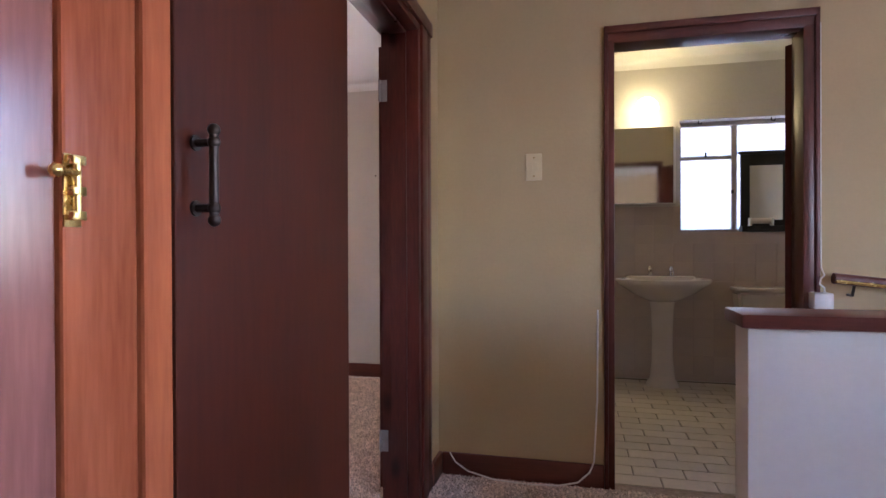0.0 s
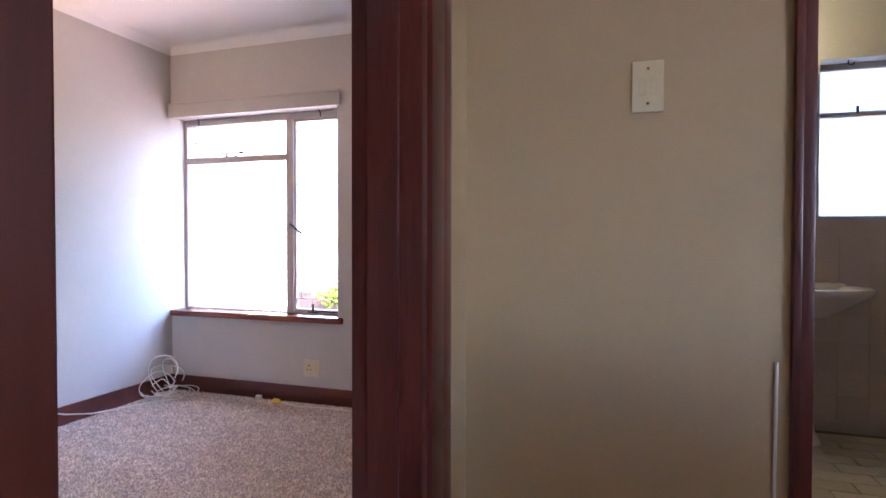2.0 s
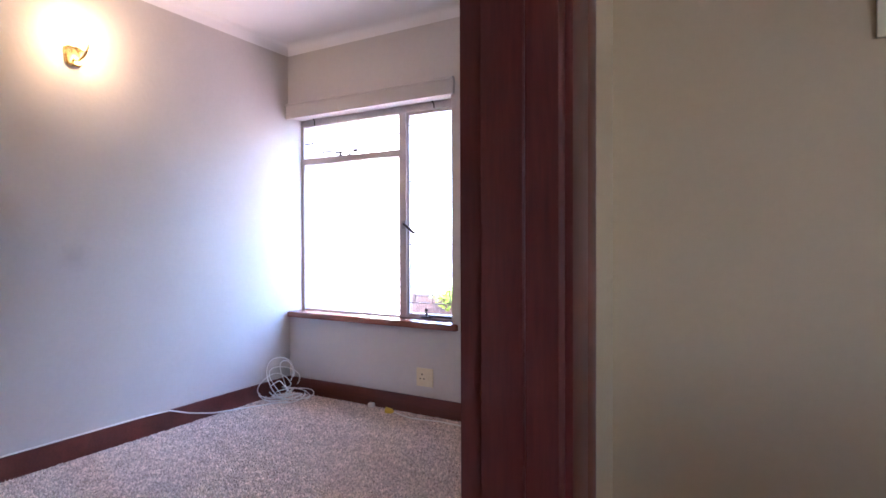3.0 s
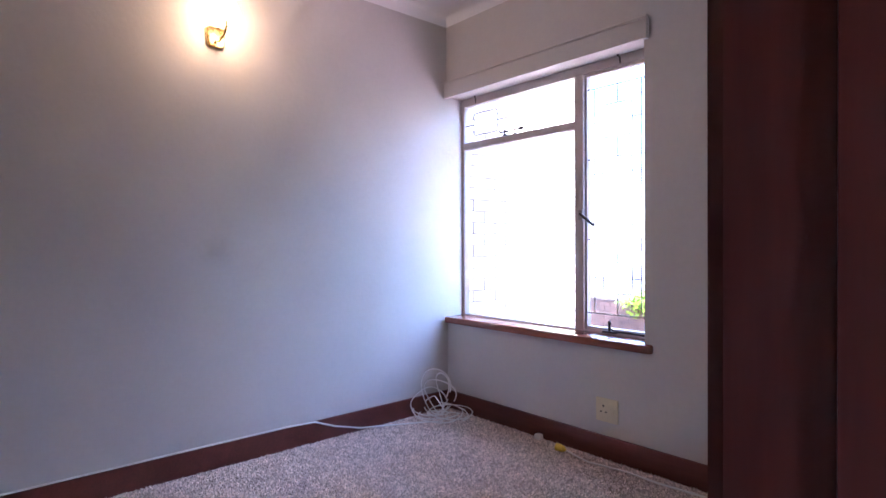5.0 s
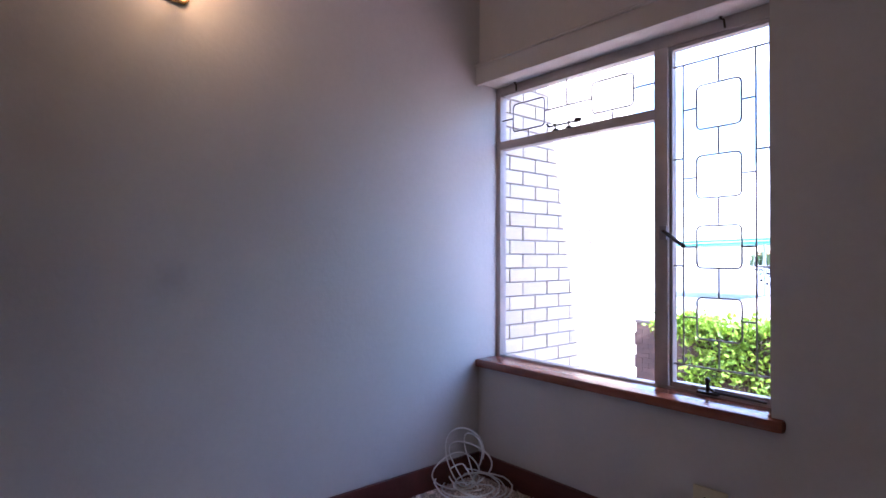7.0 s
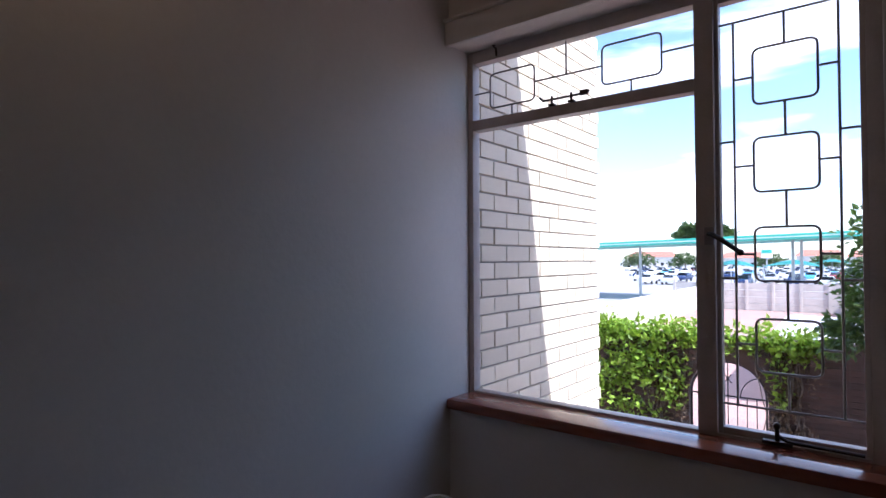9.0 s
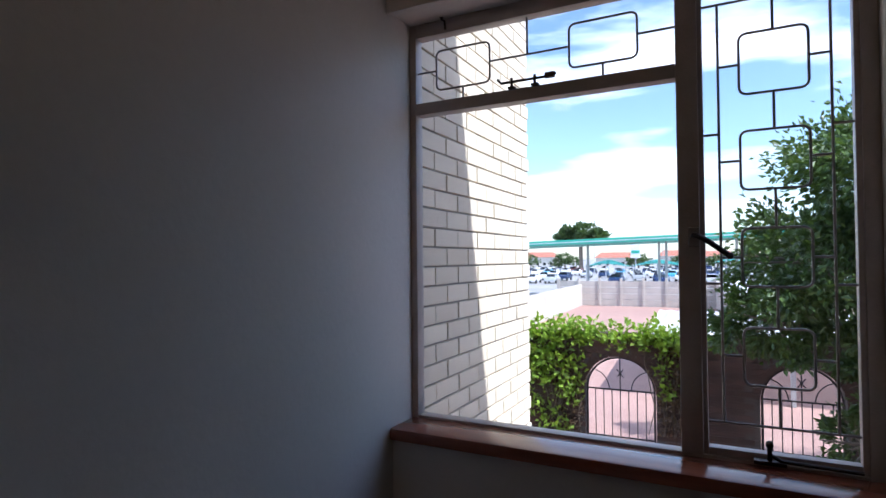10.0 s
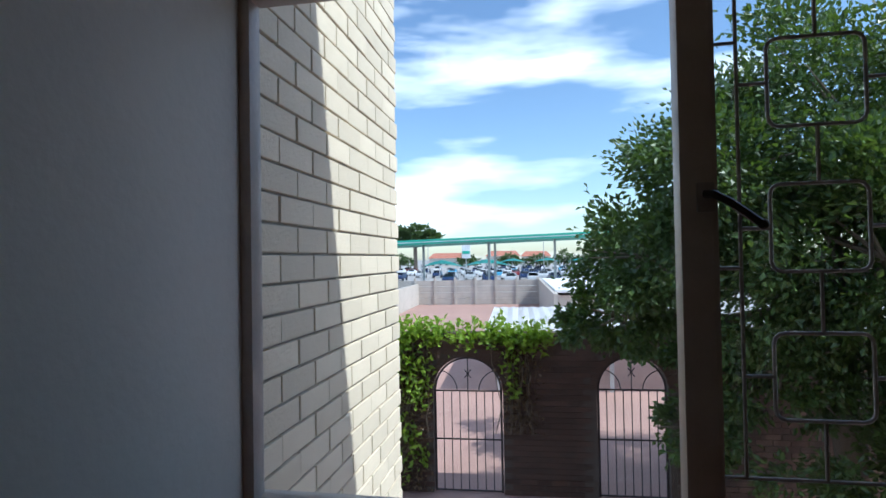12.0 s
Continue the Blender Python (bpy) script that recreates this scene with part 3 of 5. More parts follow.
# landing ceiling light, above the view
lamp = thing("ceiling_light", "small warm globe light on the landing ceiling", "ceiling light")
bm = bmesh.new()
rod(bm, (0.25, 0.55, 2.49), (0.25, 0.55, 2.519), 0.06, seg=20)
part("base", bm, M_WHITEPL, lamp)

# landing window behind
win = thing("window_2", "steel window over the stair", "window", kind="structure")
part("window_frame", boxes(((2.22, YS + 0.06, 0.9), (2.26, YS + 0.1, 2.2)), ((2.88, YS + 0.06, 0.9), (2.92, YS + 0.1, 2.2)), ((2.26, YS + 0.06, 0.9), (2.88, YS + 0.1, 0.94)), ((2.26, YS + 0.06, 2.16), (2.88, YS + 0.1, 2.2))), M_STEEL, win)

win4 = thing("window_4", "steel window in the landing side wall", "window", kind="structure")
for a, b in (((3.05, -1.0, 1.0), (3.09, -0.965, 2.0)), ((3.05, -0.135, 1.0), (3.09, -0.1, 2.0)), ((3.05, -0.965, 1.0), (3.09, -0.135, 1.035)), ((3.05, -0.965, 1.965), (3.09, -0.135, 2.0))):
    part("window_frame", boxes((a, b), bevel=0.003), M_STEEL, win4)

# ---- bathroom ----
FX0, FX1 = 0.345, 1.195
door_lining("door_frame_bathroom", "dark red stained timber frame round the bathroom doorway",
            [("jamb", (FX0 + 0.012, YS - 0.012, 0), (FX0 + 0.045, YS + 0.118, 2.0), M_FRAME),
             ("jamb", (FX1 - 0.06, YS - 0.012, 0), (FX1 - 0.012, YS + 0.118, 2.0), M_FRAME),
             ("head", (FX0 + 0.012, YS - 0.012, 1.985), (FX1 - 0.012, YS + 0.118, 2.035), M_FRAMEH)],
            [("architrave", (FX0, YS - 0.02, 0), (FX0 + 0.018, YS + 0.002, 2.06), M_FRAME),
             ("architrave", (FX1 - 0.018, YS - 0.02, 0), (FX1, YS + 0.002, 2.06), M_FRAME),
             ("architrave", (FX0, YS - 0.02, 2.03), (FX1, YS + 0.002, 2.062), M_FRAMEH)], [])
bdoor = thing("door_2", "dark mahogany bathroom door standing open inwards", "door", kind="structure")
part("door_leaf", boxes(((-0.04, 0.0, 0.012), (0.0, 0.74, 1.965)), bevel=0.002), M_FRAME, bdoor)
knob_handle(bdoor, (-0.04, 0.67, 1.05), (-1, 0, 0), M_WHITEPL)
bdoor.matrix_basis = pose(FX1 - 0.048, YS + 0.122, 0, 0, 0, -50)

# wall tiles, in courses
tile_w, tile_h = 0.15, 0.15
me = bpy.data.meshes.new("wall_tile")
bm = boxes(((0.001, -0.008, 0.001), (tile_w - 0.001, 0.0, tile_h - 0.001)), bevel=0.0015)
bm.to_mesh(me), bm.free()
me.materials.append(M_WTILE)
tiled = structure("wall_tiling", boxes(((-0.29, BY - 0.004, 0), (1.04, BY - 0.0005, 1.40)), ((1.04, BY - 0.004, 0), (2.03, BY - 0.0005, 1.188))), M_WTILE, "pale pinkish glazed wall tiles behind the basin", "tiling")


def wall_tiles():
    for i in range(15):
        x = -0.21 + i * tile_w
        for j in range(10):
            z = j * tile_h - 0.10
            top = 1.40 if x + tile_w < 1.045 else 1.19
            if z + tile_h > top + 0.05 or z + tile_h < 0.1 or x > 1.9:
                continue
            o = new("wall_tile", me)
            o.location, o.parent = (x, BY - 0.003, z), tiled


bath_win = thing("window_3", "white steel bathroom window with a top light", "window", kind="structure")
part("window_frame", boxes(((1.04, BY + 0.10, 1.19), (1.065, BY + 0.14, 2.09)), ((1.94, BY + 0.10, 1.19), (1.965, BY + 0.14, 2.09)), ((1.065, BY + 0.10, 1.19), (1.94, BY + 0.14, 1.215)), ((1.065, BY + 0.10, 2.055), (1.94, BY + 0.14, 2.09)), ((1.445, BY + 0.095, 1.215), (1.485, BY + 0.135, 2.055)), ((1.065, BY + 0.10, 1.785), (1.445, BY + 0.14, 1.81)), bevel=0.003), M_STEEL, bath_win)
for a, b in (((1.065, BY + 0.118, 1.215), (1.445, BY + 0.122, 1.785)), ((1.065, BY + 0.118, 1.81), (1.445, BY + 0.122, 2.055)), ((1.485, BY + 0.118, 1.215), (1.94, BY + 0.122, 2.055))):
    p = part("pane", boxes((a, b)), M_FROST, bath_win)
    p.visible_shadow = False
bm = bmesh.new()
for z in (1.87, 1.96):
    tube(bm, [(1.07, BY + 0.15, z), (1.44, BY + 0.15, z)], 0.004, 6)
for x in (1.16, 1.27, 1.36):
    tube(bm, [(x, BY + 0.15, 1.82), (x, BY + 0.15, 2.05)], 0.004, 6)
part("burglar_bar", bm, M_BAR, bath_win)
bm = bmesh.new()
box(bm, (1.245, BY + 0.08, 1.80), (1.257, BY + 0.10, 1.84), 0.002)
box(bm, (1.440, BY + 0.07, 1.50), (1.455, BY + 0.10, 1.53), 0.002)
part("catch", bm, M_DARKMETAL, bath_win)
for x in (1.19, 1.72):
    hook = thing("curtain_hook", "small dark metal hook under the window head", "hook", "curtain hooks")
    bm = bmesh.new()
    tube(bm, [(x, BY + 0.05, 2.09), (x, BY + 0.05, 2.068), (x + 0.015, BY + 0.03, 2.06), (x + 0.02, BY + 0.02, 2.072)], 0.004, 6)
    part("hook", bm, M_DARKMETAL, hook)

# mirror cabinet
mc = thing("mirror_cabinet", "frameless mirror cabinet on the wall above the basin", "mirror")
part("body", boxes(((0.42, BY - 0.10, 1.42), (0.995, BY - 0.001, 2.03)), bevel=0.003), M_WHITEPL, mc)
part("mirror", boxes(((0.422, BY - 0.106, 1.424), (0.975, BY - 0.101, 2.026)), bevel=0.001), M_MIRROR, mc, "clear mirror glass")
bm = bmesh.new()
rod(bm, (0.95, BY - 0.11, 1.99), (0.95, BY - 0.105, 1.99), 0.006)
part("screw", bm, M_CHROME, mc)

# globe light
gl = thing("wall_light", "lit opal globe light on the bathroom wall", "wall light")
bm = bmesh.new()
rod(bm, (0.775, BY - 0.03, 2.176), (0.775, BY - 0.001, 2.176), 0.07, seg=28)
part("base", bm, M_WHITEPL, gl, smooth=True)
bm = bmesh.new()
bmesh.ops.create_uvsphere(bm, u_segments=28, v_segments=18, radius=0.088, matrix=Matrix.Translation((0.775, BY - 0.115, 2.176)))
o = part("globe", bm, M_BULB, gl, "glowing opal glass globe", True)
o.visible_shadow = False


def basin():
    t = thing("pedestal_basin", "white ceramic pedestal basin with two chrome taps", "basin")
    cx, cy = 0.875, BY - 0.245
    bm = bmesh.new()
    # bowl with a flared flat rim, wider than deep
    lathe(bm, [(0.08, 0.655), (0.13, 0.68), (0.19, 0.715), (0.245, 0.762), (0.285, 0.79), (0.295, 0.81), (0.292, 0.826), (0.275, 0.832), (0.235, 0.828), (0.21, 0.80), (0.15, 0.735), (0.06, 0.705), (0.01, 0.70)], (cx, cy, 0), 36, 1.18, 0.80)
    part("bowl", bm, M_CERAMIC, t, smooth=True)
    bm = bmesh.new()
    box(bm, (cx - 0.26, BY - 0.15, 0.75), (cx + 0.26, BY - 0.012, 0.845), 0.02)
    part("tap_ledge", bm, M_CERAMIC, t, smooth=True)
    bm = bmesh.new()
    lathe(bm, [(0.125, 0.0), (0.12, 0.02), (0.095, 0.06), (0.08, 0.20), (0.078, 0.42), (0.085, 0.58), (0.10, 0.70)], (cx, cy + 0.03, 0), 28, 1.0, 0.9)
    part("pedestal", bm, M_CERAMIC, t, smooth=True)
    for dx in (-0.075, 0.085):
        bm = bmesh.new()
        rod(bm, (cx + dx, BY - 0.085, 0.84), (cx + dx, BY - 0.085, 0.885), 0.013, 0.011, 12)
        tube(bm, [(cx + dx, BY - 0.085, 0.873), (cx + dx, BY - 0.13, 0.885), (cx + dx, BY - 0.165, 0.872), (cx + dx, BY - 0.17, 0.855)], 0.009, 8)
        rod(bm, (cx + dx, BY - 0.085, 0.885), (cx + dx, BY - 0.085, 0.905), 0.016, 0.02, 12)
        bmesh.ops.create_uvsphere(bm, u_segments=10, v_segments=6, radius=0.012, matrix=Matrix.Translation((cx + dx, BY - 0.085, 0.912)))
        part("tap", bm, M_CHROME, t, "chrome pillar tap", True)
    bm = bmesh.new()
    rod(bm, (cx, cy + 0.01, 0.702), (cx, cy + 0.01, 0.709), 0.022, seg=16)
    part("drain", bm, M_DARKMETAL, t)


def toilet():
    t = thing("toilet", "white ceramic close-coupled toilet with a closed lid", "toilet")
    cx = 1.64
    bm = bmesh.new()
    bot, top = [], []
    for z, w, d in ((0.39, 0.165, 0.17), (0.50, 0.20, 0.185), (0.735, 0.225, 0.19)):
        top.append([bm.verts.new(p) for p in ((cx - w, BY - 0.012 - d, z), (cx + w, BY - 0.012 - d, z), (cx + w, BY - 0.012, z), (cx - w, BY - 0.012, z))])
    for A, B in zip(top, top[1:]):
        for k in range(4):
            bm.faces.new((A[k], A[(k + 1) % 4], B[(k + 1) % 4], B[k]))
    bm.faces.new(top[0]), bm.faces.new(top[-1])
    bmesh.ops.bevel(bm, geom=bm.edges[:], offset=0.022, segments=3, affect="EDGES")
    part("cistern", bm, M_CERAMIC, t, smooth=True)
    part("cistern_lid", boxes(((cx - 0.235, BY - 0.215, 0.735), (cx + 0.235, BY - 0.008, 0.762)), bevel=0.01), M_CERAMIC, t, smooth=True)
    bm = bmesh.new()
    tube(bm, [(cx + 0.14, BY - 0.20, 0.70), (cx + 0.14, BY - 0.225, 0.70), (cx + 0.19, BY - 0.23, 0.695)], 0.006)
    part("flush_lever", bm, M_CHROME, t, "chrome flush lever", True)
    bm = bmesh.new()
    lathe(bm, [(0.105, 0.0), (0.10, 0.03), (0.088, 0.12), (0.10, 0.20), (0.15, 0.30), (0.178, 0.37), (0.18, 0.395), (0.16, 0.40)], (cx, BY - 0.46, 0), 30, 1.0, 1.45)
    part("bowl", bm, M_CERAMIC, t, smooth=True)
    bm = bmesh.new()
    box(bm, (cx - 0.13, BY - 0.32, 0.30), (cx + 0.13, BY - 0.04, 0.395), 0.03)
    part("bridge", bm, M_CERAMIC, t, smooth=True)
    for n, z0, z1 in (("seat", 0.402, 0.418), ("lid", 0.421, 0.438)):
        bm = bmesh.new()
        lathe(bm, [(0.17, z0), (0.187, z0 + 0.004), (0.187, z1 - 0.004), (0.17, z1)], (cx, BY - 0.46, 0), 34, 1.0, 1.3)
        part(n, bm, M_WHITEPL, t, smooth=True)
    bm = bmesh.new()
    tube(bm, [(cx - 0.10, BY - 0.30, 0.16), (cx - 0.13, BY - 0.20, 0.18), (cx - 0.13, BY - 0.02, 0.18)], 0.04, 12)
    part("outlet", bm, M_WHITEPL, t, smooth=True)


basin()
toilet()
wp = thing("water_pipe", "thin chrome water pipe along the tiled wall", "pipe")
bm = bmesh.new()
tube(bm, [(1.87, BY - 0.03, 0.69), (2.028, BY - 0.03, 0.69)], 0.008)
part("pipe", bm, M_CHROME, wp, smooth=True)

# black framed mirror leaning on the window sill, and a roll holder before it
bf = thing("leaning_mirror", "black wooden framed mirror leaning in the bathroom window", "mirror")
y0, y1 = BY + 0.045, BY + 0.07
part("mirror_frame", boxes(((1.50, y0, 1.235), (1.565, y1, 1.81)), ((1.80, y0, 1.235), (1.865, y1, 1.81)), ((1.565, y0, 1.235), (1.80, y1, 1.285)), ((1.565, y0, 1.715), (1.80, y1, 1.81)), ((1.485, y0 - 0.008, 1.805), (1.88, y1 + 0.004, 1.83)), bevel=0.003), M_BLACKWOOD, bf)
part("mirror", boxes(((1.563, y0 + 0.006, 1.283), (1.802, y0 + 0.012, 1.717))), M_MIRROR, bf, "mirror glass")
part("shelf", boxes(((1.49, BY - 0.03, 1.192), (1.91, y1, 1.235)), bevel=0.004), M_BLACKWOOD, bf)
rh = thing("roll_holder", "white toilet roll holder on the black shelf", "roll holder")
for x in (1.545, 1.70):
    part("bracket", boxes(((x, BY - 0.02, 1.237), (x + 0.02, BY + 0.03, 1.30)), bevel=0.006), M_WHITEPL, rh, smooth=True)
bm = bmesh.new()
rod(bm, (1.565, BY + 0.005, 1.275), (1.70, BY + 0.005, 1.275), 0.022, seg=18)
part("roll", bm, M_CERAMIC, rh, smooth=True)

# ---- bedroom ----
FY0, FY1, GY = 4.297, 4.342, 4.329


def corner_bar(x0, z0, x1, z1, y, r=0.018):
    """Points of a rectangle with rounded corners in the window's plane."""
    pts = []
    for cx, cz, a0 in ((x1 - r, z1 - r, 0), (x0 + r, z1 - r, 90), (x0 + r, z0 + r, 180), (x1 - r, z0 + r, 270)):
        for k in range(4):
            a = radians(a0 + 30 * k)
            pts.append((cx + r * math.cos(a), y, cz + r * math.sin(a)))
    return pts


win1 = thing("window_1", "painted steel bedroom window with a burglar bar grille", "window", kind="structure")
MX0, MX1 = -2.176, -2.121
for n, a, b in (("window_frame", (WX0, FY0, WZ0), (-3.004, FY1, WZ1)), ("window_frame", (-1.760, FY0, WZ0), (WX1, FY1, WZ1)),
                ("window_frame", (-3.004, FY0, WZ0), (-1.760, FY1, 0.586)), ("window_frame", (-3.004, FY0, 1.880), (-1.760, FY1, WZ1)),
                ("mullion", (MX0, FY0 - 0.006, 0.586), (MX1, FY1, 1.880)), ("transom", (-3.004, FY0 - 0.003, 1.612), (MX0, FY1, 1.653))):
    part(n, boxes((a, b), bevel=0.004), M_STEEL, win1, smooth=True)
for a, b in (((-3.004, GY, 0.586), (MX0, GY + 0.004, 1.612)), ((-3.004, GY, 1.653), (MX0, GY + 0.004, 1.880)), ((MX1, GY, 0.586), (-1.760, GY + 0.004, 1.880))):
    p = part("pane", boxes((a, b)), M_GLASS, win1, "clear window pane")
    p.visible_shadow = False
# casement sash inside the right light
part("sash", boxes(((MX1, FY0 + 0.008, 0.586), (MX1 + 0.012, FY1 - 0.004, 1.880)), ((-1.773, FY0 + 0.008, 0.586), (-1.760, FY1 - 0.004, 1.880)), ((MX1 + 0.012, FY0 + 0.008, 0.586), (-1.773, FY1 - 0.004, 0.606)), ((MX1 + 0.012, FY0 + 0.008, 1.865), (-1.773, FY1 - 0.004, 1.880)), bevel=0.002), M_STEEL, win1)

GR, RB = 4.315, 0.0036
grille = thing("burglar_grille", "grey wrought burglar bars of rounded squares inside the window", "grille")


def bar(pts, closed=False):
    b = bmesh.new()
    tube(b, pts, RB, 8, closed)
    part("bar", b, M_BAR, grille, smooth=True)


LV, RV, CV = -2.071, -1.817, -1.942
for z in (1.800, 0.674):
    bar([(MX1, GR, z), (-1.760, GR, z)])
for x in (LV, RV):
    bar([(x, GR, 0.674), (x, GR, 1.800)])
SQ = ((1.547, 1.709), (1.293, 1.449), (1.037, 1.191), (0.777, 0.929))
for z0, z1 in SQ:
    bar(corner_bar(-2.021, z0, -1.864, z1, GR), True)
    bar([(LV, GR, (z0 + z1) / 2), (-2.021, GR, (z0 + z1) / 2)])
    bar([(-1.864, GR, (z0 + z1) / 2), (RV, GR, (z0 + z1) / 2)])
for z0, z1 in ((1.709, 1.800), (1.449, 1.547), (1.191, 1.293), (0.929, 1.037), (0.674, 0.777)):
    bar([(CV, GR, z0), (CV, GR, z1)])
for z in (1.447, 1.044):
    bar([(MX1, GR, z), (LV, GR, z)])
    bar([(RV, GR, z), (-1.760, GR, z)])
# top light bars
F0, F1 = 1.695, 1.829
for x0, x1 in ((-2.932, -2.736), (-2.475, -2.277)):
    bar(corner_bar(x0, F0, x1, F1, GR), True)
zc = (F0 + F1) / 2
for a, b in ((-3.027, -2.932), (-2.736, -2.475), (-2.277, MX0)):
    bar([(a, GR, zc), (b, GR, zc)])
for x, a, b in ((-2.833, 1.646, F0), (-2.375, 1.646, F0), (-2.608, zc, 1.887)):
    bar([(x, GR, a), (x, GR, b)])


def window_catch():
    t = thing("window_catch", "dark metal casement catch handle on the mullion", "catch")
    b = bmesh.new()
    box(b, (-2.150, FY0 - 0.016, 1.143), (-2.121, FY0 - 0.006, 1.196), 0.003)
    part("plate", b, M_BAR, t)
    b = bmesh.new()
    tube(b, [(-2.137, 4.282, 1.175), (-2.126, 4.269, 1.173), (-2.100, 4.265, 1.157), (-2.073, 4.265, 1.136), (-2.052, 4.267, 1.120)], 0.0075, 8)
    bmesh.ops.create_uvsphere(b, u_segments=10, v_segments=8, radius=0.0095, matrix=Matrix.Translation((-2.050, 4.267, 1.119)))
    part("handle", b, M_DARKMETAL, t, smooth=True)


def window_stay(name, label, x0, x1, z, peg_x):
    t = thing(name, label, "stay")
    b = bmesh.new()
    tube(b, [(x0, 4.285, z + 0.014), (x0 + 0.012, 4.285, z), (x1 - 0.03, 4.285, z), (x1, 4.285, z + 0.006)], 0.0045, 8)
    box(b, (x1 - 0.035, 4.279, z - 0.006), (x1 - 0.004, 4.291, z + 0.012), 0.003)
    part("arm", b, M_DARKMETAL, t, smooth=True)
    for x in (peg_x, peg_x + 0.075):
        b = bmesh.new()
        rod(b, (x, 4.285, z - 0.018), (x, 4.285, z + 0.012), 0.0045)
        box(b, (x - 0.012, 4.279, z - 0.022), (x + 0.012, 4.299, z - 0.015), 0.002)
        part("peg", b, M_DARKMETAL, t, smooth=True)


window_catch()
window_stay("top_light_stay", "dark metal stay bar on the window transom", -2.697, -2.508, 1.672, -2.650)
t = thing("casement_stay", "dark metal stay bar lying along the casement bottom", "stay")
bm = bmesh.new()
tube(bm, [(-1.969, 4.285, 0.612), (-1.942, 4.283, 0.599), (-1.775, 4.283, 0.596)], 0.005, 8)
part("arm", bm, M_DARKMETAL, t, smooth=True)
bm = bmesh.new()
rod(bm, (-1.969, 4.283, 0.587), (-1.969, 4.283, 0.638), 0.006)
bmesh.ops.create_uvsphere(bm, u_segments=10, v_segments=8, radius=0.010, matrix=Matrix.Translation((-1.969, 4.283, 0.638)))
box(bm, (-2.005, 4.273, 0.587), (-1.932, 4.297, 0.597), 0.002)
part("peg", bm, M_DARKMETAL, t, smooth=True)

sill = thing("window_sill", "reddish varnished timber sill with a rounded nose", "sill", kind="structure")
part("board", boxes(((XL + 0.001, 4.144, 0.540), (-1.684, FY0 + 0.002, 0.580)), bevel=0.012), M_SILL, sill, smooth=True)
pel = thing("curtain_pelmet", "white painted timber batten above the window", "pelmet", kind="structure")
part("board", boxes(((XL + 0.001, 4.146, 1.914), (-1.700, YW - 0.001, 2.005)), bevel=0.004), M_BED, pel, smooth=True)
bm = bmesh.new()
tube(bm, [(XL + 0.001, 4.142, 2.008), (-2.4, 4.140, 2.006), (-1.695, 4.142, 2.004)], 0.008, 8)
part("lip", bm, M_BED, pel, smooth=True)
for x in (-2.896, -1.921):
    hook = thing("curtain_hook", "small dark metal hook under the window head", "hook", "curtain hooks")
    bm = bmesh.new()
    tube(bm, [(x, 4.285, 1.940), (x, 4.285, 1.922), (x + 0.014, 4.279, 1.911), (x + 0.02, 4.273, 1.88)], 0.004, 6)
    box(bm, (x - 0.006, 4.279, 1.926), (x + 0.006, 4.291, 1.940), 0.002)
    part("hook", bm, M_DARKMETAL, hook)


def socket():
    t = thing("power_socket", "ivory three-pin power socket above the skirting", "socket")
    part("plate", boxes(((-1.966, YW - 0.010, 0.192), (-1.852, YW - 0.0005, 0.302)), bevel=0.003), M_IVORY, t, smooth=True)
    b = bmesh.new()
    for x, z, r in ((-1.925, 0.265, 0.005), (-1.938, 0.238, 0.004), (-1.912, 0.238, 0.004)):
        rod(b, (x, YW - 0.0115, z), (x, YW - 0.0095, z), r)
    part("pin_hole", b, M_BLACKPL, t)
    part("rocker", boxes(((-1.885, YW - 0.015, 0.232), (-1.868, YW - 0.009, 0.262)), bevel=0.002), M_IVORY, t, smooth=True)


socket()


def wall_lamp():
    t = thing("wall_lamp", "lit brass wall lamp with a frosted glass shade", "wall lamp")
    b = bmesh.new()
    y, z = 2.781, 1.958
    ring = [(y - 0.030, z + 0.047), (y + 0.030, z + 0.047), (y + 0.044, z + 0.034), (y + 0.038, z - 0.034), (y + 0.026, z - 0.047), (y - 0.026, z - 0.047), (y - 0.038, z - 0.034), (y - 0.044, z + 0.034)]
    loops = []
    for x, s in ((XL, 1.0), (XL + 0.010, 1.0), (XL + 0.016, 0.9), (XL + 0.011, 0.78)):
        loops.append([b.verts.new((x, y + (p - y) * s, z + (q - z) * s)) for p, q in ring])
    for A, B in zip(loops, loops[1:]):
        for k in range(8):
            b.faces.new((A[k], A[(k + 1) % 8], B[(k + 1) % 8], B[k]))
    b.faces.new(loops[0]), b.faces.new(loops[-1])
    part("backplate", b, M_BRASS, t, "worn brass back plate", True)
    b = bmesh.new()
    tube(b, [(XL + 0.01, y, z - 0.015), (XL + 0.05, y, z - 0.03), (XL + 0.095, y + 0.005, z - 0.012), (XL + 0.115, y + 0.01, z + 0.02), (XL + 0.115, y + 0.01, z + 0.125), (XL + 0.114, y + 0.01, z + 0.15)], 0.006, 8)
    part("arm", b, M_BRASS, t, smooth=True)
    b = bmesh.new()
    lathe(b, [(0.058, 2.005), (0.060, 2.012), (0.056, 2.04), (0.046, 2.07), (0.034, 2.09), (0.016, 2.098)], (XL + 0.115, y + 0.01, 0), 26)
    o = part("shade", b, M_SHADE, t, "glowing frosted glass shade", True)
    o.visible_shadow = False


wall_lamp()


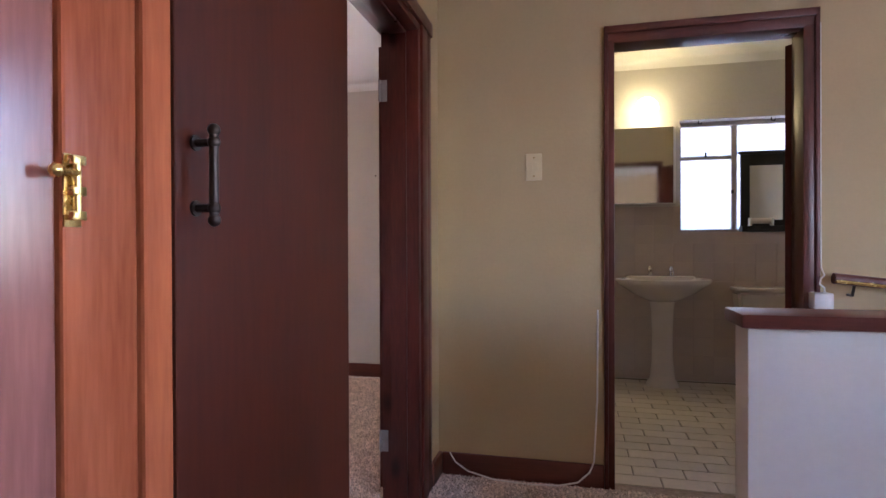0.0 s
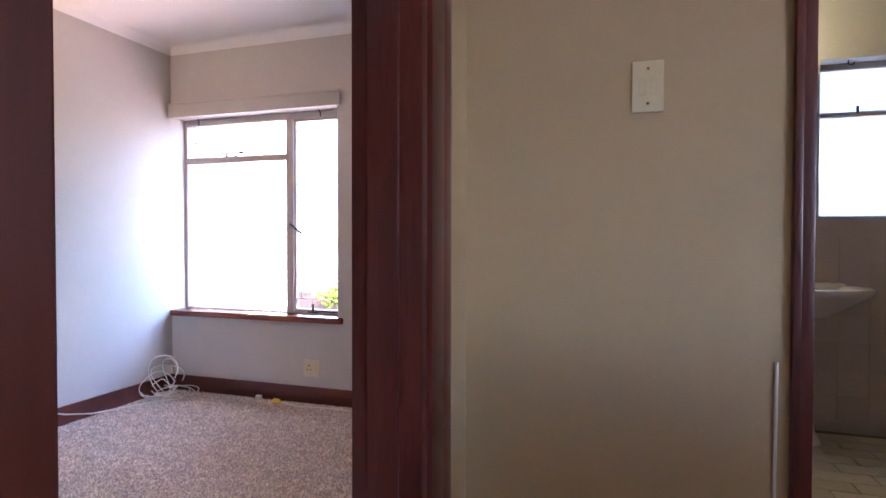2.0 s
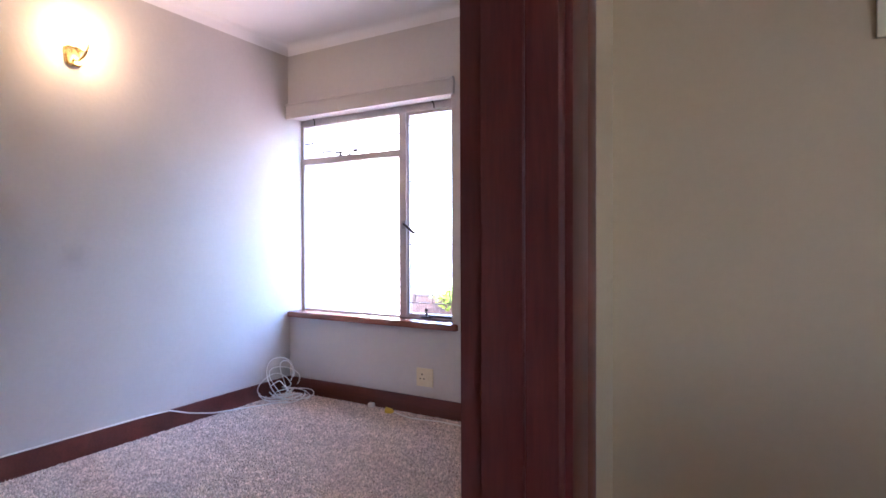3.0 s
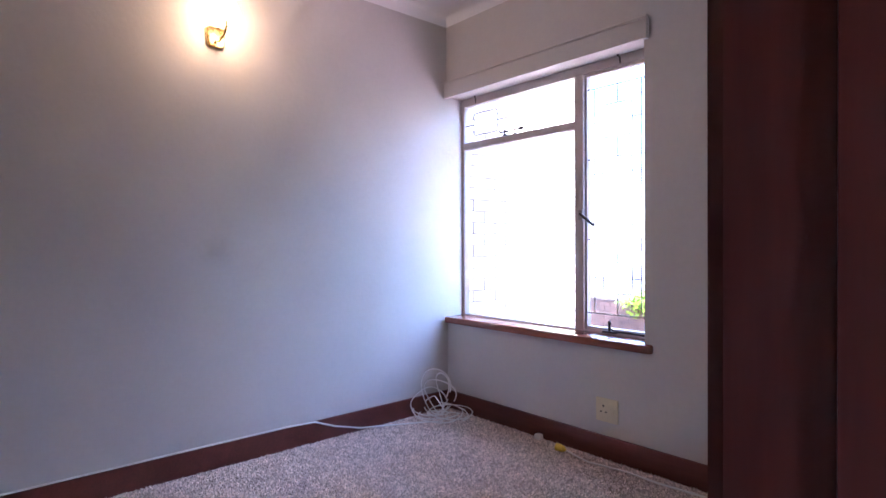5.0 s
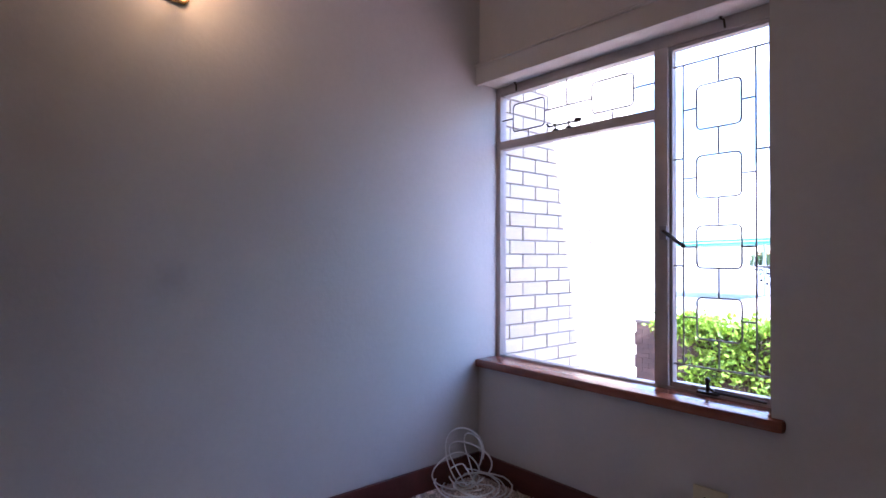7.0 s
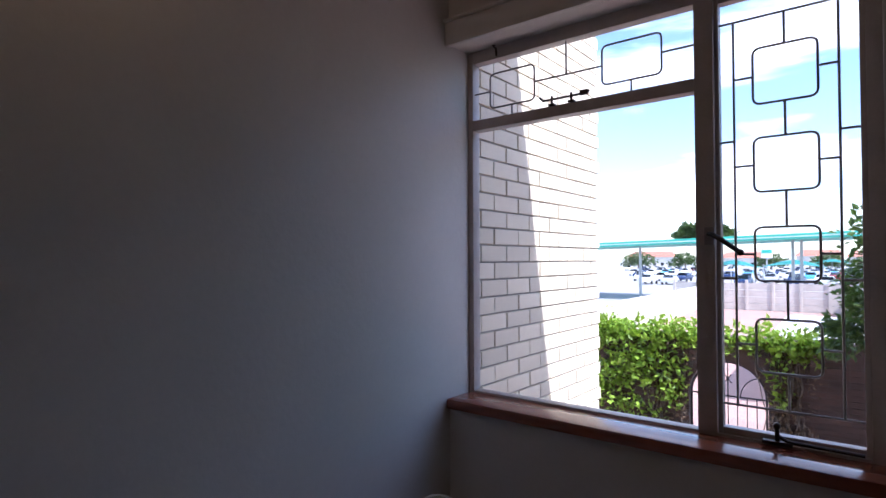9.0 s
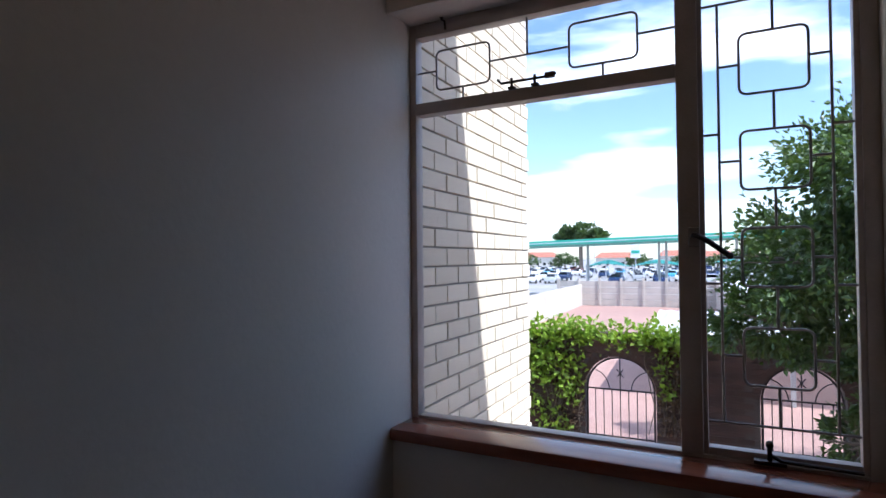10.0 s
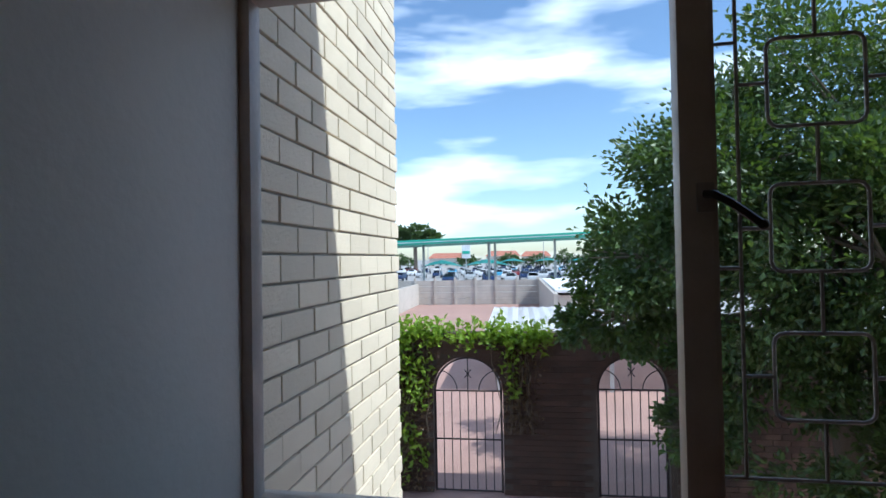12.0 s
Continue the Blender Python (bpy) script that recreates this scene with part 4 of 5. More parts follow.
def coil():
    """A loose coil of white cable in the corner, its tail along the skirting."""
    t = thing("cable_coil", "loose coil of white cable on the carpet in the corner", "cable")
    rng = random.Random(5)
    z0 = 0.030
    pts = []
    for k in range(4 * 22):
        a = math.tau * k / 22
        r = 0.118 + 0.045 * math.sin(a * 0.43 + 1) + rng.uniform(-0.003, 0.003)
        pts.append((-2.868 + r * 1.1 * math.cos(a) + 0.012 * math.sin(a * 0.21), 3.985 + r * math.sin(a), z0 + 0.006 + 0.014 * (1 + math.sin(a * 1.3)) + 0.004 * (k // 22)))
    b = bmesh.new()
    tube(b, pts, 0.0036, 6)
    part("coil", b, M_WHITEPL, t, smooth=True)
    for cx, cy, w, h, turn, sway in ((-2.925, 3.985, 0.085, 0.262, 0.6, 0.02), (-2.90, 4.015, 0.075, 0.235, -0.4, 0.03), (-2.925, 3.935, 0.105, 0.165, 1.0, -0.02), (-2.895, 3.99, 0.11, 0.20, 0.1, 0.04), (-2.89, 3.95, 0.12, 0.115, -0.2, -0.03)):
        b = bmesh.new()
        tube(b, [(cx + w * math.cos(a) * math.cos(turn) + sway * math.sin(2 * a), cy + w * math.cos(a) * math.sin(turn), z0 + 0.006 + h * (0.5 + 0.5 * math.sin(a))) for a in (math.tau * k / 36 for k in range(35))], 0.0036, 6)
        part("loop", b, M_WHITEPL, t, smooth=True)
    b = bmesh.new()
    tube(b, [(-2.80, 3.93, z0 + 0.006), (-2.86, 3.83, z0 + 0.006), (-2.93, 3.69, z0 + 0.006), (-2.975, 3.50, z0 + 0.02), (-2.998, 3.36, 0.085), (-3.006, 3.25, 0.128), (-3.012, 3.1, 0.134), (-3.014, 2.6, 0.134), (-3.012, 2.2, 0.134), (-3.012, 1.6, 0.134)], 0.0042, 6)
    part("tail", b, M_WHITEPL, t, smooth=True)


coil()
yp = thing("yellow_plug", "small yellow plug with a white lead on the carpet", "plug")
yp.location.z = 0.024
bm = bmesh.new()
rod(bm, (-2.118, 4.063, 0.022), (-2.080, 4.063, 0.022), 0.019, 0.015, 14)
rod(bm, (-2.080, 4.063, 0.022), (-2.062, 4.062, 0.02), 0.010, 0.006, 10)
part("body", bm, M_YELLOW, yp, smooth=True)
bm = bmesh.new()
tube(bm, [(-2.065, 4.062, 0.02), (-2.0, 4.055, 0.012), (-1.93, 4.040, 0.010), (-1.85, 4.055, 0.010), (-1.75, 4.070, 0.010), (-1.6, 4.065, 0.010), (-1.4, 4.085, 0.010), (-1.1, 4.115, 0.010), (-0.8, 4.125, 0.010)], 0.0045, 6)
part("lead", bm, M_WHITEPL, yp, smooth=True)
wp2 = thing("white_plug", "small white plastic connector lying by the skirting", "plug")
wp2.location.z = 0.024
bm = bmesh.new()
box(bm, (-2.295, 4.105, 0.002), (-2.258, 4.137, 0.030), 0.008)
part("body", bm, M_WHITEPL, wp2, smooth=True)

# smudge on the wall and a screw hole beside the window
nl = thing("wall_plug_hole", "small dark screw hole in the plaster wall", "hole")
bm = bmesh.new()
rod(bm, (-1.36, YW - 0.003, 1.66), (-1.36, YW + 0.0, 1.66), 0.006)
part("plug", bm, M_DARKMETAL, nl)


def carpet(name, label, x0, x1, y0, y1, step, z):
    rng = np.random.default_rng(3)
    gx, gy = np.meshgrid(np.arange(x0, x1, step), np.arange(y0, y1, step))
    n = gx.size
    c = np.stack([gx.ravel(), gy.ravel(), np.full(n, z)], 1)
    c[:, :2] += rng.uniform(-0.5, 0.5, (n, 2)) * step
    ang = rng.uniform(0, math.tau, n)
    v = np.zeros((n, 4, 3))
    r = step * rng.uniform(0.55, 0.95, n)
    for k in range(3):
        v[:, k, 0] = c[:, 0] + r * np.cos(ang + k * 2.094)
        v[:, k, 1] = c[:, 1] + r * np.sin(ang + k * 2.094)
        v[:, k, 2] = z
    v[:, 3, :2] = c[:, :2] + rng.uniform(-0.6, 0.6, (n, 2)) * step
    v[:, 3, 2] = z + rng.uniform(0.004, 0.011, n)
    i = np.arange(n) * 4
    f = np.concatenate([np.stack([i, i + 1, i + 3], 1), np.stack([i + 1, i + 2, i + 3], 1), np.stack([i + 2, i, i + 3], 1)])
    m = bpy.data.meshes.new(name)
    m.from_pydata(v.reshape(-1, 3).tolist(), [], f.tolist())
    m.materials.append(M_TUFT)
    return tagged(new(name, m), label, "carpet", kind="stuff")


carpet("carpet_pile", "cream and brown flecked shaggy carpet pile", XL + 0.02, XB, 1.3, YW - 0.02, 0.0085, 0.020)
carpet("carpet_pile_landing", "brown flecked carpet pile on the landing", XH + 0.02, 1.2, 1.7, YS - 0.02, 0.0095, 0.0)

# ---- outdoors ----
indoors = set(bpy.data.objects)
structure("ground", boxes(((-1500, -300, GROUND - 0.3), (1500, 3000, GROUND - 0.02))), M_LOT, "pale car park ground reaching the horizon", "ground")
structure("pavement_court", boxes(((-10.4, 11.0, GROUND - 0.1), (6, 46.9, GROUND))), M_PAVE, "pinkish brick paved courtyard", "pavement")
structure("pavement_garden", boxes(((-12, 4.0, GROUND - 0.1), (9, 11.0, GROUND - 0.004))), M_PAVE, "shaded brick paving below the window", "pavement")

WGX, WGY0, WGY1 = -3.068, 4.344, 5.665
wing = structure("wall_wing", boxes(((-6.0, WGY0, GROUND), (WGX, WGY1 - 0.006, 2.9))), M_MORTAR, "cream painted brick wall of the projecting wing", "wall")


def brick_faces():
    """Courses of the wing wall: those the window looks on as bricks, the rest joined."""
    bl, bh, step, course = 0.196, 0.0665, 0.2035, 0.0742
    meshes = {}

    def mesh(length):
        key = round(length, 3)
        if key not in meshes:
            m = bpy.data.meshes.new("brick")
            b = boxes(((-0.02, 0, 0), (0.012, key, bh)), bevel=0.003)
            b.to_mesh(m), b.free()
            m.materials.append(M_BRICK)
            meshes[key] = m
        return meshes[key]
    rng = random.Random(9)
    far = []
    z = 1.2415 - course * 51
    j = 0
    while z < 2.85:
        y = 4.430 - step - (0 if j % 2 else step / 2)
        while y < WGY1 - 0.03:
            a, e = max(y, WGY0 + 0.002), min(y + bl, WGY1)
            if e - a > 0.007:
                near = 0.1 < z < 2.3
                if near:
                    o = new("brick", mesh(e - a))
                    o.location, o.parent = (WGX + rng.uniform(-0.002, 0.002), a, z), wing
                else:
                    far.append((a, e, z))
            y += step
        z += course
        j += 1
    b = bmesh.new()
    for a, e, z in far:
        box(b, (WGX - 0.02, a, z), (WGX + 0.012, e, z + bh))
    o = part("brickwork", b, M_BRICKJ, wing)
    o["kind"] = "stuff"


GWY = 11.80
ARCHES = ((-3.78, -2.69, -0.91), (-1.29, -0.25, -0.86))


def in_arch(x, z, grow=0.0):
    for x0, x1, zs in ARCHES:
        r = (x1 - x0) / 2 + grow
        c = (x0 + x1) / 2
        if abs(x - c) < r and (z < zs or math.hypot(x - c, z - zs) < r):
            return True
    return False


def garden_wall():
    t = structure("wall_garden", boxes(((-8.0, GWY - 0.02, -0.045), (5.0, GWY + 0.24, 0.0)), bevel=0.008), M_DMORTAR, "red-brown brick garden wall with two arched gateways, coloured as in tree shade", "wall")
    top = 0.0
    b = bmesh.new()
    xs = [-8.0]
    for x0, x1, zs in ARCHES:
        xs += [x0, x1]
    xs.append(5.0)
    for a, e in zip(xs[::2], xs[1::2]):
        box(b, (a, GWY, GROUND), (e, GWY + 0.22, top - 0.046))
    for x0, x1, zs in ARCHES:
        r, c, n = (x1 - x0) / 2, (x0 + x1) / 2, 18
        for k in range(n):
            a0, a1 = math.pi * k / n, math.pi * (k + 1) / n
            q = [(c + r * math.cos(a0), zs + r * math.sin(a0)), (c + r * math.cos(a1), zs + r * math.sin(a1))]
            vs = [b.verts.new(p) for y in (GWY, GWY + 0.22) for p in ((q[0][0], y, q[0][1]), (q[1][0], y, q[1][1]), (q[1][0], y, top - 0.046), (q[0][0], y, top - 0.046))]
            for f in ((0, 1, 2, 3), (7, 6, 5, 4), (0, 4, 5, 1), (3, 2, 6, 7)):
                b.faces.new([vs[i] for i in f])
    part("core", b, M_DMORTAR, t)
    rng = random.Random(4)
    vs, fs = [], []
    for j in range(30):
        z = GROUND + j * 0.0855
        x = -7.6 - (0.12 if j % 2 else 0)
        while x < 3.5:
            if not in_arch(x + 0.115, z + 0.04, 0.10):
                y = GWY - 0.012 + rng.uniform(-0.003, 0.003)
                i = len(vs)
                for yy in (y, GWY + 0.01):
                    vs += [(x, yy, z), (x + 0.228, yy, z), (x + 0.228, yy, z + 0.074), (x, yy, z + 0.074)]
                fs += [(i, i + 1, i + 2, i + 3), (i, i + 4, i + 5, i + 1), (i + 3, i + 2, i + 6, i + 7), (i + 1, i + 5, i + 6, i + 2), (i, i + 3, i + 7, i + 4)]
            x += 0.24
    m = bpy.data.meshes.new("brickwork")
    m.from_pydata(vs, [], fs)
    m.materials.append(M_DBRICK)
    o = new("brickwork", m)
    o.parent = t
    o["kind"] = "stuff"
    # arch rings of upright bricks
    for x0, x1, zs in ARCHES:
        r, c = (x1 - x0) / 2, (x0 + x1) / 2
        for k in range(22):
            a = math.pi * (k + 0.5) / 22
            bb = boxes(((-0.034, -0.016, 0.0), (0.034, 0.23, 0.105)), bevel=0.004)
            bmesh.ops.transform(bb, matrix=Matrix.Translation((c + r * math.cos(a), GWY, zs + r * math.sin(a))) @ Matrix.Rotation(math.pi / 2 - a, 4, "Y"), verts=bb.verts[:])
            part("brick", bb, M_DBRICK, t)


garden_wall()


def gate(x0, x1, zs):
    t = thing("iron_gate", "black wrought iron arched gate with upright bars", "gate", "garden gates")
    y, r, c = GWY + 0.08, (x1 - x0) / 2 - 0.03, (x0 + x1) / 2
    def add(name, pts, rad=0.011):
        b = bmesh.new()
        tube(b, pts, rad, 6)
        part(name, b, M_IRON, t)
    add("arch", [(c + r * math.cos(a), y, zs + r * math.sin(a)) for a in (math.pi * k / 24 for k in range(25))], 0.016)
    for x in (x0 + 0.03, x1 - 0.03):
        add("stile", [(x, y, GROUND + 0.04), (x, y, zs)], 0.018)
    for z in (zs + 0.0, zs - 0.75, GROUND + 0.10):
        add("rail", [(x0 + 0.03, y, z), (x1 - 0.03, y, z)], 0.014)
    n = 8
    for k in range(1, n):
        x = x0 + 0.03 + (x1 - x0 - 0.06) * k / n
        add("bar", [(x, y, GROUND + 0.10), (x, y, zs)], 0.008)
    add("bar", [(c, y, zs), (c, y, zs + r)], 0.009)
    for s in (-1, 1):
        add("scroll", [(c + s * r * (0.33 + 0.60 * (1 - math.cos(a))), y, zs + r * 0.62 * math.sin(a)) for a in (math.pi / 2 * k / 10 for k in range(11))], 0.008)
        add("scroll", [(c + s * 0.05, y, zs + 0.33), (c + s * 0.012, y, zs + 0.28), (c + s * 0.012, y, zs + 0.25), (c + s * 0.05, y, zs + 0.20)], 0.008)


for arch in ARCHES:
    gate(*arch)


def creeper():
    t = thing("creeper", "bright green creeper hanging over the brick garden wall", "creeper")
    rng = random.Random(11)
    pl, dry = [], []
    clumps = []
    for _ in range(46):
        x = rng.uniform(-5.6, -2.15)
        clumps.append((x, 0.03 + rng.uniform(-0.12, 0.05) - (0.10 if x > -2.6 else 0.0), 0.17, 0.09))
    for _ in range(24):
        x = rng.uniform(-5.2, -3.86)
        clumps.append((x, rng.uniform(-2.3, -0.1), rng.uniform(0.09, 0.2), rng.uniform(0.08, 0.2)))
    clumps += [(-2.58, -0.5, 0.06, 0.1), (-2.52, -0.85, 0.05, 0.08)]
    for cx, cz, sx, sz in clumps:
        for _ in range(int(30 + 1500 * sx * sz)):
            if len(pl) > 9000:
                break
            x, z = rng.gauss(cx, sx), rng.gauss(cz, sz)
            if in_arch(x, z, 0.02) or z < GROUND + 0.1:
                continue
            y = GWY - 0.04 - abs(rng.gauss(0, 0.10)) if z < 0 else GWY + rng.uniform(-0.18, 0.3)
            pl.append(((x, y, z), (rng.uniform(-0.4, 0.4), -1, 0.7)))
    for _ in range(1500):
        x = rng.choice((rng.gauss(-2.45, 0.16), rng.gauss(-4.0, 0.2)))
        z = rng.uniform(-1.5, 0.0) if x > -3 else rng.uniform(-2.4, -0.2)
        if not in_arch(x, z, 0.0):
            dry.append(((x, GWY - 0.03 - abs(rng.gauss(0, 0.05)), z), (rng.uniform(-0.5, 0.5), -1, -0.3)))
    for n, p, m in (("leaves", pl, M_IVY), ("dry_leaves", dry, M_DRY)):
        o = leaf_mesh(n, p, 0.115 if n == "leaves" else 0.06, m, rng)
        o.parent = t
        o["kind"] = "stuff"
    for k in range(16):
        b = bmesh.new()
        x = rng.choice((rng.gauss(-2.45, 0.14), rng.uniform(-4.8, -3.9)))
        pts = [(x, GWY - 0.02, 0.0)]
        for i in range(7):
            x += rng.uniform(-0.07, 0.07)
            pts.append((x, GWY - 0.025 - 0.02 * rng.random(), -0.22 * (i + 1)))
        tube(b, pts, 0.008, 5)
        part("stem", b, M_BARK, t)


creeper()


def tree(name, label, base, trunk_h, trunk_r, lobes, count, leaf, mat, seed, limbs=7):
    """A tapered trunk with limbs to each lobe of the crown, and leaves thick at the lobes' outer shells."""
    rng = random.Random(seed)
    t = thing(name, label, "tree")
    b = bmesh.new()
    x, y, z = base
    top = Vector((x, y, z + trunk_h))
    tube(b, [(x, y, z), (x + 0.05, y, z + trunk_h * 0.35), (x - 0.04, y + 0.03, z + trunk_h * 0.7), top], trunk_r, 10)
    rod(b, (x, y, z - 0.05), (x, y, z + trunk_h * 0.3), trunk_r * 1.7, trunk_r, 10)
    part("trunk", b, M_BARK, t, smooth=True)
    for c, r in lobes:
        b = bmesh.new()
        c = Vector(c)
        mid = top.lerp(c, 0.5) + Vector((rng.uniform(-0.3, 0.3), rng.uniform(-0.3, 0.3), -0.15)) * trunk_r * 4
        rod(b, top, mid, trunk_r * 0.6, trunk_r * 0.36, 7)
        rod(b, mid, c, trunk_r * 0.36, trunk_r * 0.16, 7)
        for _ in range(limbs):
            d = Vector((rng.gauss(0, 1), rng.gauss(0, 1), rng.gauss(0, 1))).normalized()
            rod(b, c, c + Vector((d.x * r[0], d.y * r[1], d.z * r[2])) * 0.9, trunk_r * 0.15, trunk_r * 0.03, 5)
        part("limb", b, M_BARK, t, smooth=True)
    vol = [r[0] * r[1] + r[0] * r[2] + r[1] * r[2] for c, r in lobes]
    places = []
    for (c, r), v in zip(lobes, vol):
        clumps = []
        for _ in range(int(24 + 50 * v / max(vol))):
            d = Vector((rng.gauss(0, 1), rng.gauss(0, 1), rng.gauss(0, 1))).normalized()
            q = rng.uniform(0.45, 1.03)
            clumps.append((Vector((c[0] + d.x * r[0] * q, c[1] + d.y * r[1] * q, c[2] + d.z * r[2] * q)), d))
        n = int(count * v / sum(vol))
        s = min(r) * 0.24
        for _ in range(n):
            p, d = rng.choice(clumps)
            g = Vector((rng.gauss(0, 1), rng.gauss(0, 1), rng.gauss(0, 0.8)))
            places.append((p + g * s * 0.62, (d + g * 0.5)))
    o = leaf_mesh("crown", places, leaf, mat, rng)
    o.parent = t


# last two lobes, hidden behind the crown, are added to shade the paving past the gates
tree("garden_tree", "large dense dark green tree overhanging the garden wall", (1.4, 10.4, GROUND), 3.0, 0.17,
     [((1.35, 10.0, 2.5), (1.7, 1.5, 1.5)), ((-0.1, 10.0, 2.0), (1.15, 1.3, 1.05)), ((-0.85, 10.0, 1.05), (1.0, 1.2, 0.8)), ((2.9, 10.2, 2.5), (1.8, 1.6, 1.8)), ((1.2, 9.3, 1.0), (1.8, 1.3, 1.3)), ((-1.25, 10.0, 0.35), (0.75, 0.9, 0.45)), ((2.4, 9.2, 0.0), (1.5, 1.2, 1.2)), ((0.4, 9.7, -0.2), (1.1, 0.8, 0.6)), ((1.5, 9.3, -1.2), (1.5, 0.9, 0.8)), ((0.3, 11.0, -0.2), (1.2, 0.6, 0.5)), ((-0.45, 9.9, -0.9), (0.5, 0.5, 0.5)), ((2.6, 12.9, 1.5), (1.7, 1.4, 1.5)), ((0.3, 13.9, 0.9), (1.3, 1.2, 0.9))], 130000, 0.088, M_LEAF, 21)
tree("umbrella_tree", "distant flat-topped umbrella tree in the car park", (-31.8, 160, GROUND), 7.0, 0.55,
     [((-31.8, 160, 9.0), (5.5, 5, 2.0)), ((-35.8, 160, 7.6), (3.4, 4, 1.7)), ((-27.5, 160, 7.3), (3.2, 4, 1.6))], 5000, 0.9, M_FAR, 5, 4)
for i, (x, y, h, w) in enumerate(((-6, 210, 5.0, 6), (4, 205, 4.4, 7), (14, 208, 5.4, 6), (24, 205, 5.2, 8), (-22, 220, 4.6, 6), (-45, 200, 5.0, 7), (36, 210, 5.6, 8), (50, 210, 6.0, 8), (-62, 205, 5.5, 8))):
    tree("far_tree", "distant rounded tree beyond the car park", (x, y, GROUND), h * 0.5, 0.3,
         [((x, y, GROUND + h * 0.72), (w * 0.5, 3, h * 0.38)), ((x + w * 0.4, y, GROUND + h * 0.55), (w * 0.4, 3, h * 0.32)), ((x - w * 0.4, y, GROUND + h * 0.5), (w * 0.4, 3, h * 0.3))], 900, 0.9, M_FAR, 40 + i, 2)


def panel_fence():
    t = thing("concrete_fence", "precast concrete panel fence with posts closing the courtyard", "fence", kind="structure")
    y, z0, top = 47.0, GROUND, -0.62
    xs = [-12.3 + 1.62 * k for k in range(8)]
    for x in xs:
        part("post", boxes(((x - 0.09, y - 0.12, z0), (x + 0.09, y + 0.1, top + 0.22)), bevel=0.02), M_CONC, t)
    for x0, x1 in zip(xs, xs[1:]):
        for k in range(4):
            h = (top - z0) / 4
            part("panel", boxes(((x0 + 0.09, y - 0.03, z0 + k * h + 0.012), (x1 - 0.09, y + 0.03, z0 + (k + 1) * h - 0.012)), bevel=0.012), M_CONC, t)
    return t


panel_fence()
structure("wall_court_east", boxes(((-0.9, 28.0, GROUND), (-0.7, 47.2, -0.55))), M_CONC, "concrete wall along the side of the courtyard", "wall")
structure("wall_court_west", boxes(((-10.6, 24.0, GROUND), (-10.4, 47.0, -0.9))), M_CONC, "concrete wall along the courtyard", "wall")
g = thing("garage", "low garage with a white flat roof beside the courtyard", "garage")
part("wall", boxes(((-0.65, 30, GROUND), (6.5, 44, -0.75))), M_WALLFAR, g)
part("roof", boxes(((-0.72, 29.6, -0.6), (6.8, 44.3, -0.45)), bevel=0.03), M_WROOF, g)
part("fascia", boxes(((0.9, 29.3, -1.0), (6.8, 29.58, -0.5))), M_CONC, g)
s = thing("lean_to_roof", "white corrugated lean-to roof over the courtyard", "roof")
bm = bmesh.new()
rows = []
for k in range(76):
    x = -3.36 + k * 0.09
    rows.append([bm.verts.new((x, 18.2, -0.92 + 0.02 * math.cos(k * math.pi / 2))), bm.verts.new((x, 24.5, -0.80 + 0.02 * math.cos(k * math.pi / 2)))])
for A, B in zip(rows, rows[1:]):
    bm.faces.new((A[0], B[0], B[1], A[1]))
bmesh.ops.solidify(bm, geom=bm.faces[:], thickness=0.01)
part("sheeting", bm, M_WROOF, s)
for x in (-3.0, 0.0, 3.4):
    for y in (18.5, 24.2):
        part("post", boxes(((x - 0.05, y - 0.05, GROUND), (x + 0.05, y + 0.05, -0.93))), M_POST, s)


def canopy():
    t = thing("station_canopy", "long flat canopy with a green fascia on tall posts", "canopy")
    a, b = Vector((-24.0, 52, 2.10)), Vector((9.0, 52, 2.95))
    bm = bmesh.new()
    for z0, z1 in ((0.0, 0.42),):
        vs = [bm.verts.new(p) for y in (0, 9) for p in (a + Vector((0, y, z0)), b + Vector((0, y, z0)), b + Vector((0, y, z1)), a + Vector((0, y, z1)))]
        for f in ((0, 1, 2, 3), (7, 6, 5, 4), (0, 4, 5, 1), (3, 2, 6, 7), (1, 5, 6, 2), (0, 3, 7, 4)):
            bm.faces.new([vs[i] for i in f])
    part("fascia", bm, M_GREEN, t, "green painted fascia")
    bm = bmesh.new()
    d = Vector((0, -0.02, 0.14))
    vs = [bm.verts.new(p) for p in (a + d, b + d, b + d + Vector((0, 0, 0.10)), a + d + Vector((0, 0, 0.10)))]
    bm.faces.new(vs)
    bmesh.ops.solidify(bm, geom=bm.faces[:], thickness=0.012)
    part("stripe", bm, M_WROOF, t, "pale stripe")
    for x in (-17.5, -11.5, -5.2, -4.6, 1.0, 6.0):
        z = a.z + (b.z - a.z) * (x - a.x) / (b.x - a.x)
        part("post", boxes(((x - 0.11, 55.9, GROUND), (x + 0.11, 56.1, z + 0.01))), M_POST, t)


canopy()


